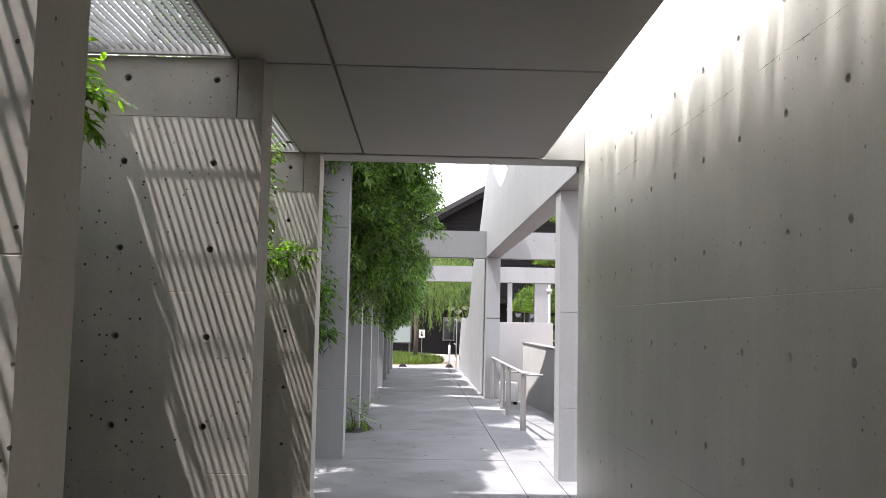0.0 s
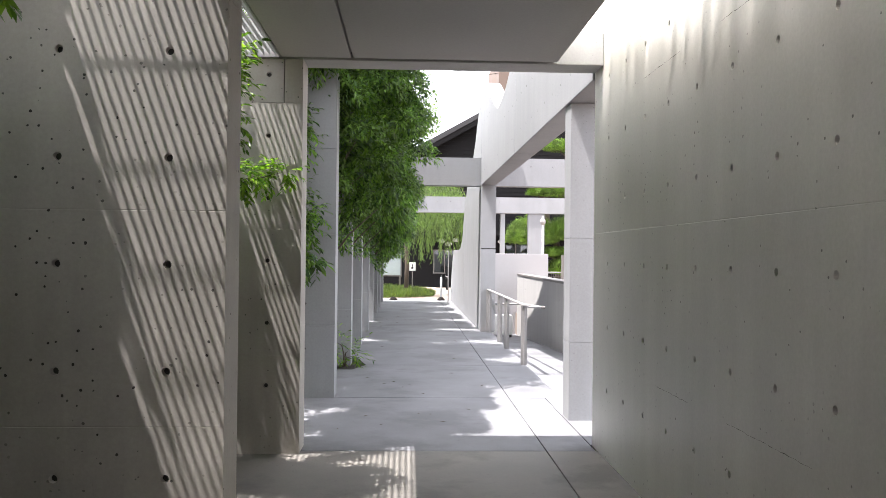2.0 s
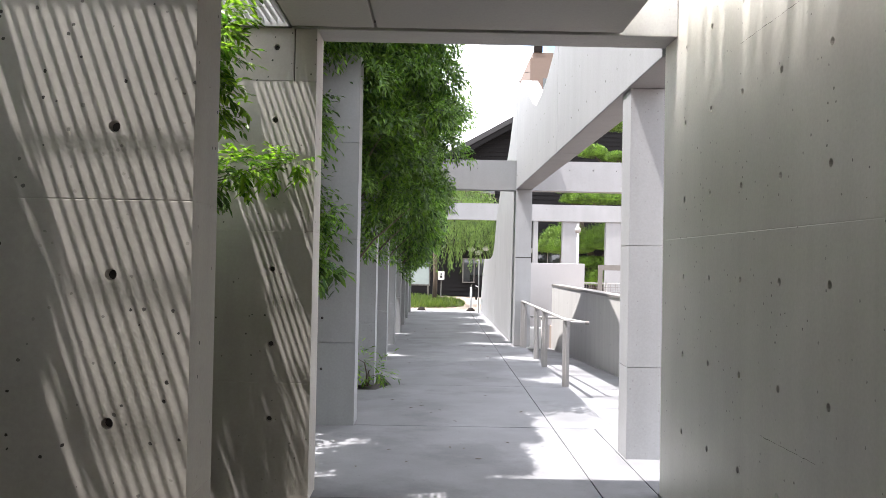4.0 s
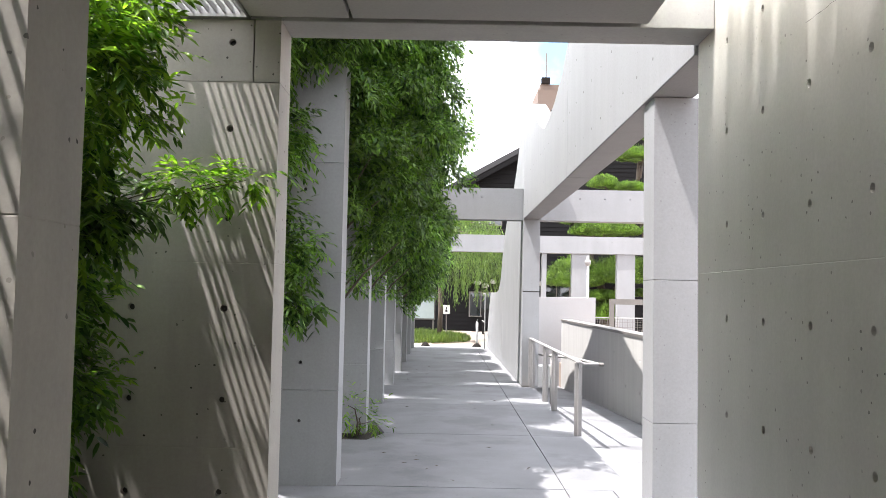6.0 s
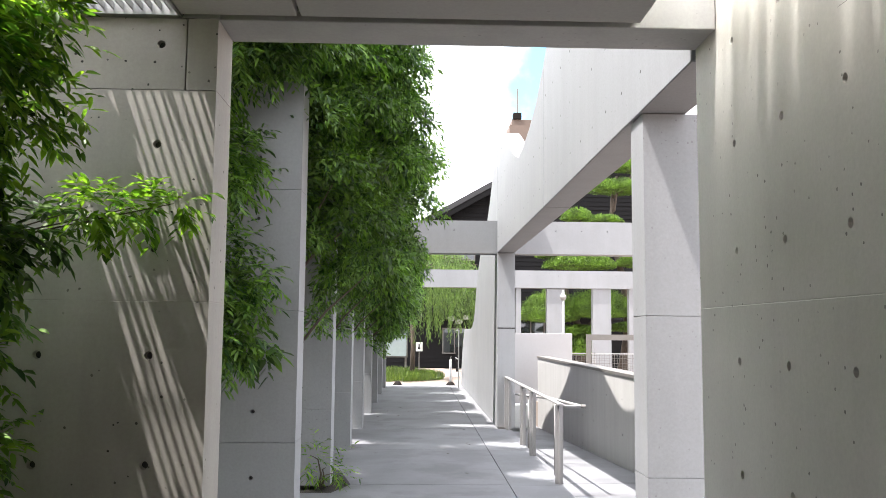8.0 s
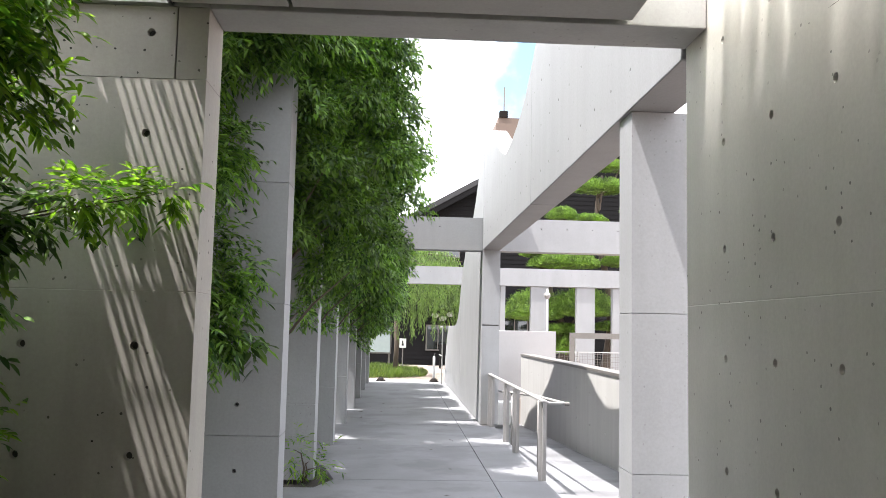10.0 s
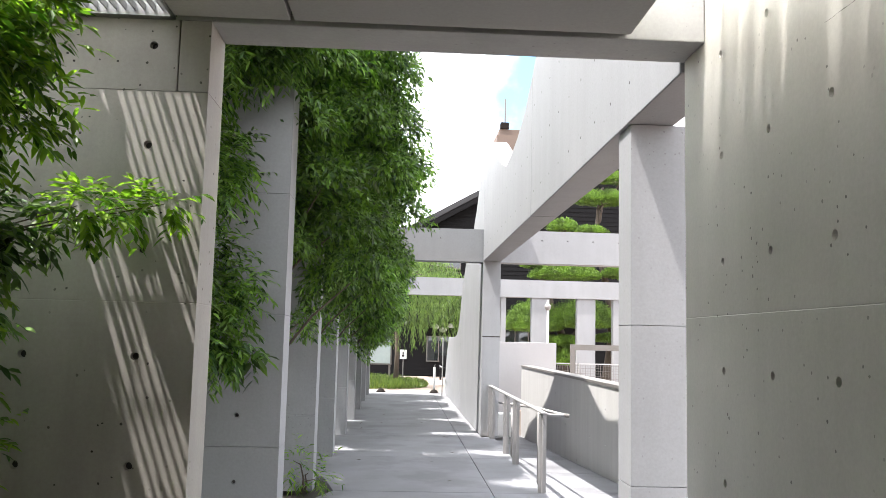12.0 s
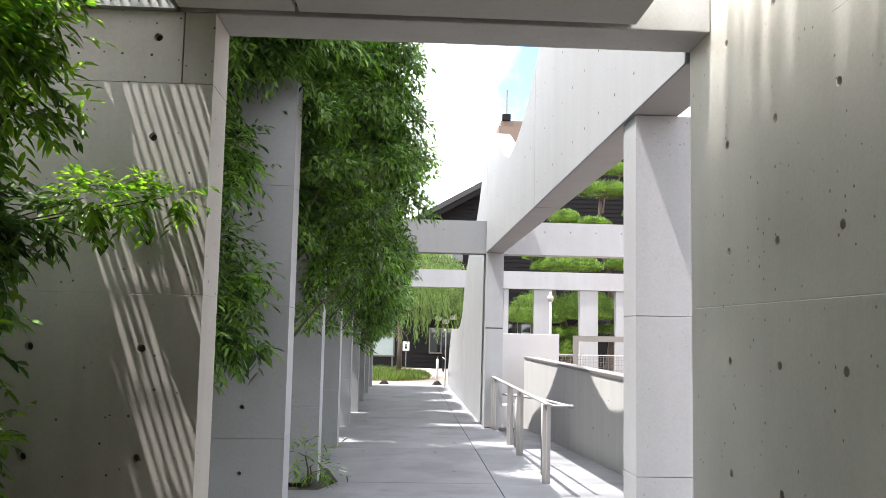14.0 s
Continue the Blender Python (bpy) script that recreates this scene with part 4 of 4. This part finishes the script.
for i in range(6):
    y = -9.4 + 1.75 * i
    tops = [(-1.95, y, 3.1, 0.35, 0.95, 0.6), (-2.15, y + 0.4, 3.75, 0.45, 0.9, 0.5), (-1.66, y + 0.2, 3.12, 0.2, 0.9, 0.16), (-2.5, y - 0.2, 4.4, 0.5, 0.95, 0.5), (-2.85, y + 0.2, 5.1, 0.5, 0.95, 0.5)]
    shrub("hedge", "dense dark hedge shrub behind the cross walls", [(-1.6, y, 0.9, 0.4, 0.95, 0.8), (-1.65, y + 0.3, 2.0 if i < 5 else 1.7, 0.38, 0.95, 0.8 if i < 5 else 0.5)] + (tops if i < 5 else []),
          1700 if i < 5 else 700, 10, 0.12, 0.038, LEAF, (-1.55, y), 0.5, 0.32, "hedge beside the passage")
for i in range(5):
    y = 2.6 + 3.6 * i
    shrub("hedge", "dense dark hedge behind the colonnade", [(-1.7, y, 0.8, 0.45, 1.9, 0.8), (-1.7, y + 0.3, 2.1, 0.5, 1.9, 0.9), (-1.8, y, 3.4, 0.6, 1.9, 0.9)],
          900, 10, 0.15, 0.05, LEAF, (-1.75, y), 0.5, 0.36, "hedge behind the colonnade")

# ---------- board fence behind the planted strip ----------
fence = thing("fence", "weathered upright board fence behind the shrubs", "fence", at=(-2.1, -4, 0))
board = Geo().box(-2.11, -2.09, -0.045, 0.045, 0.02, 2.1).mesh("board", FENCEW)
for i in range(106):
    ob = part("board", board, FENCEW, fence)
    ob.location.y = -10.2 + i * 0.098
for z in (0.35, 1.1, 1.85):
    part("rail", Geo().box(-2.085, -2.04, -10.3, 0.3, z, z + 0.07), FENCEW, fence)

# ---------- far side: road edge, signs, bollards, grass ----------
def bollard(x, y, h, r):
    root = thing("bollard", "slim white bollard on a dark rubber foot", "bollard", group="bollards at the walkway end", at=(x, y, -0.05))
    part("foot", Geo().lathe(x, y, [(0.14, -0.05), (0.14, 0.0), (0.10, 0.05), (0.05, 0.1)]), RUBBER, root, "dark rubber foot", True)
    part("post", Geo().lathe(x, y, [(r, 0.1), (r, h - 0.05), (r * 0.8, h), (r * 0.3, h + 0.01)], 16), WHITEP, root, smooth=True)
    part("hook", Geo().tube([(x, y - r, h), (x, y - r - 0.02, h + 0.06), (x + 0.03, y - r - 0.02, h + 0.09)], 0.012), CAPM, root)
    return root


bollard(1.83, 20.6, 0.72, 0.034)
solid("rubber_weight", Geo().lathe(0.34, 20.6, [(0.14, -0.05), (0.14, 0.0), (0.10, 0.05), (0.05, 0.1)]), RUBBER, "dark rubber foot block on the walkway edge", "weight", smooth=True)


def grass(x0, x1, y0, y1, h, n, label):
    p = np.stack([x0 + (x1 - x0) * rng.random(n), y0 + (y1 - y0) * rng.random(n), np.full(n, -0.05)], 1)
    e = ((p[:, 0] - (x0 + x1) / 2) / (x1 - x0) * 2) ** 2 + ((p[:, 1] - (y0 + y1) / 2) / (y1 - y0) * 2) ** 2
    p = p[e < 1]
    e = e[e < 1]
    n = len(p)
    way = np.array([0, 0, 1.0]) + rng.normal(size=(n, 3)) * 0.35
    hh = h * (0.55 + 0.45 * np.sqrt(1 - e)) * (0.7 + 0.6 * rng.random(n))
    return tagged(new("grass", leaf_mesh("grass", p, way, unit(rng.normal(size=(n, 3))), hh, 0.022 + 0 * hh, GRASS, 0.1)), label, "grass", "", "stuff")


grass(-2.2, 1.75, 22.6, 26.6, 0.40, 15000, "bushy light green grass bed at the walkway end")
bed = thing("noticeboard", "pale framed noticeboard on two posts", "noticeboard", at=(0.1, 27, 0))
part("panel", Geo().box(-0.75, 0.5, 27.0, 27.05, 0.62, 1.5), SKYBLUE, bed, "pale blue-white panel")
part("frame", Geo().box(-0.8, 0.55, 27.05, 27.09, 0.57, 1.55), CAPM, bed)
for x in (-0.7, 0.44):
    part("post", Geo().box(x, x + 0.07, 27.09, 27.15, -0.05, 1.6), CAPM, bed)
sg = thing("sign", "small white sign with a dark symbol on a post", "sign", at=(0.95, 24.6, 0))
plate = part("plate", Geo().box(0.84, 1.06, 24.57, 24.59, 0.85, 1.15, 0.004), WHITEP, sg)
part("symbol", Geo().box(0.91, 0.98, 24.563, 24.568, 0.92, 0.99).box(0.925, 0.965, 24.563, 24.568, 1.0, 1.08), RUBBER, plate, "dark symbol")
part("post", Geo().tube([(0.95, 24.6, -0.05), (0.95, 24.6, 1.1)], 0.018), CAPM, sg)

# willow
def willow(x, y):
    root = thing("willow", "weeping willow with long hanging pale green strands", "tree", at=(x, y, -0.05))
    g = Geo()
    g.tube([(x, y, -0.05), (x + 0.03, y, 1.0), (x - 0.02, y, 2.2), (x + 0.1, y, 3.6)], [0.09, 0.075, 0.065, 0.04], 10)
    P, Wy, strands = [], [], 560
    for k in range(strands):
        a = rng.random() * 2 * math.pi
        r = 0.3 + 1.7 * math.sqrt(rng.random())
        sx, sy = x + 0.12 + r * math.cos(a), y + r * math.sin(a)
        st = 4.4 - 0.3 * r * r + 0.5 * rng.random()
        ln = 1.0 + 1.6 * rng.random()
        if k < 26:
            part("branch", Geo().tube([(x, y, 2.4 + 1.0 * rng.random()), ((x + sx) / 2, (y + sy) / 2, st + 0.1), (sx, sy, st)], [0.035, 0.02, 0.008], 5), BARK, root, smooth=True, fix=False)
        m = int(ln / 0.045)
        t = np.arange(m) * 0.045
        P.append(np.stack([sx + 0.10 * t * math.cos(a) + 0.03 * np.sin(5 * t + k), sy + 0.10 * t * math.sin(a), st - t], 1))
        Wy.append(np.stack([rng.normal(size=m) * 0.5, rng.normal(size=m) * 0.5, -np.ones(m)], 1))
    p, w = np.concatenate(P), np.concatenate(Wy)
    n = len(p)
    part("trunk", g, BARK, root, smooth=True, fix=False)
    part("crown", leaf_mesh("crown", p, w, unit(rng.normal(size=(n, 3))), 0.10 + 0.05 * rng.random(n), np.full(n, 0.02), WILLOW, 0.1), WILLOW, root)


willow(0.72, 24.0)


# cloud-pruned pines
def pine(x, y, height, pads, label):
    root = thing("pine", label, "tree", group="cloud-pruned pines", at=(x, y, -0.05))
    g = Geo()
    tr = [(x + 0.28 * math.sin(1.9 * t), y + 0.15 * math.sin(2.6 * t), -0.05 + height * t / 3.2) for t in np.linspace(0, 3.2, 10)]
    g.tube(tr, [0.17 * (1.2 - 0.3 * t) for t in np.linspace(0, 3.2, 10)], 9)
    for px, py, pz, r, h in pads:
        k = min(9, max(1, int(9 * (pz - 0.3) / height)))
        b = Vector((px, py, pz))
        a = Vector(tr[k])
        g.tube([a, (a + b) / 2 + Vector((0, 0, -0.15)), b], [0.06, 0.045, 0.02], 6)
        for q in range(6):
            e = b + Vector((r * 0.7 * math.cos(q * 1.05), r * 0.7 * math.sin(q * 1.05), 0.02))
            g.tube([b + Vector((0, 0, -0.05)), e], [0.022, 0.008], 5)
    part("trunk", g, BARK, root, smooth=True, fix=False)
    for px, py, pz, r, h in pads:
        n = int(26000 * r * r) + 3000
        d = unit(rng.normal(size=(n, 3)))
        d[:, 2] = np.where(d[:, 2] < 0, -0.12 * d[:, 2] * rng.choice([-1, 1], n), d[:, 2])
        ang = np.arctan2(d[:, 1], d[:, 0])
        lump = 1 + 0.10 * np.sin(5 * ang + px) + 0.08 * np.sin(9 * ang + pz) + 0.06 * np.sin(23 * ang) * np.sin(17 * d[:, 2] + px)
        pos = np.array([px, py, pz]) + d * np.array([r, r * 0.85, h]) * (lump * (0.80 + 0.22 * rng.random(n)))[:, None]
        out = unit(d / np.array([r, r * 0.85, h]))
        way = out * 0.6 + np.array([0, 0, 0.5]) + rng.normal(size=(n, 3)) * 0.4
        part("needle_pad", leaf_mesh("needle_pad", pos, way, unit(out + rng.normal(size=(n, 3)) * 0.5), 0.06 + 0.04 * rng.random(n), np.full(n, 0.014), PINE, 0.0, thrifty=True), PINE, root)


pine(7.7, 24.8, 6.9, [(8.15, 24.5, 7.0, 0.75, 0.28), (7.55, 24.5, 6.25, 0.92, 0.36), (6.2, 24.5, 5.28, 0.50, 0.34), (7.05, 24.2, 5.12, 0.60, 0.24), (9.0, 24.6, 5.6, 0.8, 0.3),
                      (8.3, 24.4, 3.75, 0.85, 0.34), (7.85, 24.4, 1.6, 0.62, 0.22)],
     "cloud-pruned pine with bright green needle pads")
pine(6.1, 24.7, 4.0, [(6.25, 24.3, 3.66, 1.15, 0.45), (5.2, 24.5, 4.0, 0.35, 0.16), (5.25, 24.4, 1.95, 0.92, 0.86), (6.85, 24.4, 2.10, 1.10, 0.78), (6.2, 24.3, 1.45, 0.75, 0.26), (6.35, 24.0, 0.85, 0.6, 0.5), (5.3, 24.1, 0.9, 0.5, 0.4)],
     "low cloud-pruned pine with rounded needle pads")

# dark timber house
house = thing("house", "dark charred-board house with a pitched roof", "house", at=(5, 36, -0.05))
RXC, RZT, SL = 9.0, 10.75, 0.565
wall_z = lambda x: RZT - 0.35 - SL * abs(x - RXC)
part("wall", Geo().prism([(-5.2, -0.05), (22.0, -0.05), (22.0, wall_z(22.0)), (RXC, wall_z(RXC)), (-5.2, wall_z(-5.2))], "y", 33.0, 43.0), DARKWOOD, house)
clad = Geo()
for k in range(56):
    z = 0.0 + 0.19 * k
    half = (RZT - 0.45 - z) / SL
    x0, x1 = max(-5.2, RXC - half), min(22.0, RXC + half)
    if x1 - x0 < 0.4:
        break
    clad.add([(x0, 32.995, z), (x1, 32.995, z), (x1, 32.955, z), (x0, 32.955, z), (x0, 32.993, z + 0.19), (x1, 32.993, z + 0.19)], [(0, 1, 2, 3), (3, 2, 5, 4)])
part("cladding", clad, DARKWOOD, house, "dark horizontal boards", fix=False)["kind"] = "stuff"
for s in (-1, 1):
    e = RXC + s * 15.2
    roof = part("roof", Geo().prism([(RXC, RZT), (e, RZT - SL * 15.2), (e, RZT - SL * 15.2 - 0.24), (RXC, RZT - 0.24)], "y", 32.2, 43.6), ROOFM, house)
    part("bargeboard", Geo().prism([(RXC, RZT - 0.2), (e, RZT - SL * 15.2 - 0.2), (e, RZT - SL * 15.2 - 0.5), (RXC, RZT - 0.5)], "y", 32.25, 32.31), DARKWOOD, roof)


def house_window(x0, x1, z0, z1):
    w = part("window", Geo().box(x0, x1, 32.90, 32.93, z0, z1), GLASS, house, "dark reflecting glass")
    t = 0.05
    part("frame", Geo().box(x0 - t, x1 + t, 32.87, 32.95, z1, z1 + t).box(x0 - t, x1 + t, 32.87, 32.95, z0 - t, z0)
         .box(x0 - t, x0, 32.87, 32.95, z0, z1).box(x1, x1 + t, 32.87, 32.95, z0, z1).box((x0 + x1) / 2 - 0.02, (x0 + x1) / 2 + 0.02, 32.88, 32.95, z0, z1), CAPM, w)


house_window(2.0, 2.95, 0.62, 1.62)
house_window(2.1, 3.3, 4.6, 5.2)
house_window(5.2, 6.3, 1.0, 2.1)
part("porch_beam", Geo().box(1.2, 9.5, 31.6, 32.9, 2.35, 2.5), DARKWOOD, house)
for x, z in ((2.3, 2.05), (2.62, 1.92), (2.95, 2.1), (5.0, 2.05), (5.5, 2.1), (6.1, 2.05)):
    lp = thing("pendant_lamp", "white round pendant lamp under the porch", "lamp", group="porch lamps", at=(x, 32.2, z))
    part("shade", Geo().lathe(x, 32.2, [(0.02, z + 0.11), (0.10, z + 0.09), (0.17, z), (0.10, z - 0.08), (0.02, z - 0.09)]), LAMPW, lp, smooth=True)
    part("cord", Geo().tube([(x, 32.2, z + 0.1), (x, 32.2, 2.36)], 0.006), RUBBER, lp)
ch = thing("bench", "dark wooden bench in front of the house", "bench", at=(2.75, 30, 0))
part("seat", Geo().box(2.4, 3.3, 29.8, 30.2, 0.38, 0.43), DARKWOOD, ch)
part("backrest", Geo().box(2.4, 3.3, 30.2, 30.24, 0.5, 0.9), DARKWOOD, ch)
for x in (2.42, 3.22):
    for y in (29.82, 30.15):
        part("leg", Geo().box(x, x + 0.06, y, y + 0.06, -0.05, 0.38), DARKWOOD, ch)

# right yard: lamp, steel frame, mesh fence, box at the ramp foot
lampp = thing("street_lamp", "white garden lamp post with a globe head", "lamp", at=(4.98, 20.3, -0.05))
part("pole", Geo().tube([(4.98, 20.3, -0.05), (4.98, 20.3, 2.4)], 0.022, 12), WHITEP, lampp, smooth=True)
part("globe", Geo().lathe(4.98, 20.3, [(0.03, 2.40), (0.07, 2.42), (0.095, 2.49), (0.085, 2.55), (0.04, 2.58), (0.035, 2.66), (0.02, 2.68)]), RAILM, lampp, smooth=True)
FRAMEM = CAPM
fr = thing("steel_frame", "grey painted steel gate frame in the yard", "frame", at=(5.6, 17.2, 0))
part("post", Geo().box(5.02, 5.13, 17.2, 17.28, -0.05, 1.32), FRAMEM, fr)
part("post", Geo().box(7.4, 7.51, 17.2, 17.28, -0.05, 1.32), FRAMEM, fr)
part("crossbar", Geo().box(5.02, 7.51, 17.2, 17.28, 1.321, 1.46), FRAMEM, fr)
mesh_f = thing("mesh_fence", "grey wire mesh fence in the yard", "fence", at=(6.4, 19.6, 0))
gm = Geo()
for k in range(62):
    gm.box(4.3 + k * 0.07, 4.308 + k * 0.07, 19.6, 19.608, 0.02, 0.92)
for k in range(13):
    gm.box(4.3, 8.6, 19.591, 19.599, 0.04 + k * 0.07, 0.048 + k * 0.07)
part("mesh", gm, CAPM, mesh_f, fix=False)["kind"] = "stuff"
for x in (4.3, 5.7, 7.1, 8.5):
    part("post", Geo().box(x, x + 0.04, 19.61, 19.65, -0.05, 0.95), GALV, mesh_f)
part("top_rail", Geo().box(4.3, 8.6, 19.61, 19.64, 0.921, 0.95), GALV, mesh_f)
bx = thing("storage_box", "white plastic box with dark feet at the ramp foot", "box", at=(3.0, 14.2, 0))
part("body", Geo().box(2.72, 3.3, 14.2, 14.6, -0.47, 0.0, 0.02), WHITEP, bx)
for x in (2.75, 3.2):
    part("foot", Geo().box(x, x + 0.08, 14.22, 14.3, rz(14.3) + 0.045, -0.471), RUBBER, bx)
gate = thing("end_rail", "thin steel rail at the end of the low wall", "rail", at=(1.95, 19.5, 0))
part("post", Geo().tube([(2.0, 19.5, -0.02), (2.0, 19.5, 1.55)], 0.016), GALV, gate)
part("bar", Geo().tube([(2.0, 19.5, 0.75), (2.0, 21.2, 0.75)], 0.016), GALV, gate)
part("bar", Geo().tube([(2.0, 19.5, 1.54), (2.0, 20.6, 1.54)], 0.016), GALV, gate)

# far town building, antenna and overhead lines
tb = thing("apartment_building", "distant beige apartment building with a roof antenna", "building", at=(10, 70, -0.05))
part("wall", Geo().box(8.85, 16.0, 70, 80, -0.05, 19.8), BEIGE, tb)
part("roof_room", Geo().box(9.1, 12.0, 70.4, 76, 19.8, 20.4), BEIGE, tb)
part("antenna", Geo().tube([(9.6, 70.4, 20.4), (9.6, 70.4, 23.2)], 0.07), CAPM, tb)
part("tank", Geo().box(9.2, 9.95, 70.2, 70.9, 20.4, 21.0, 0.05), RUBBER, tb)
for z in (16.5, 12.8, 9.0):
    part("window", Geo().box(10.0, 11.4, 69.96, 69.99, z, z + 1.5), GLASS, tb)
for z0, z1 in ((18.6, 9.5), (17.9, 8.9), (11.0, 7.0)):
    pts = [(8.86 - 33 * i / 16, 70.2 - 26 * i / 16, z0 + (z1 - z0) * i / 16 - 0.5 * math.sin(math.pi * i / 16)) for i in range(17)]
    solid("overhead_cable", Geo().tube(pts, 0.022, 5), RUBBER, "thin dark overhead cable fixed to the building", "cable", group="overhead cables", fix=False)

# fallen leaves on the slabs
n = 36
fp = np.stack([0.15 + 1.6 * rng.random(n) ** 1.4, 0.4 + 13 * rng.random(n), np.full(n, 0.004)], 1)
fw = np.stack([rng.normal(size=n), rng.normal(size=n), 0.08 * rng.random(n)], 1)
tagged(new("fallen_leaves", leaf_mesh("fallen_leaves", fp, fw, np.tile([0.0, 0, 1.0], (n, 1)), np.full(n, 0.06), np.full(n, 0.022), BARK, 0.0)), "scattered dry brown leaves on the walkway", "leaves", "", "stuff")
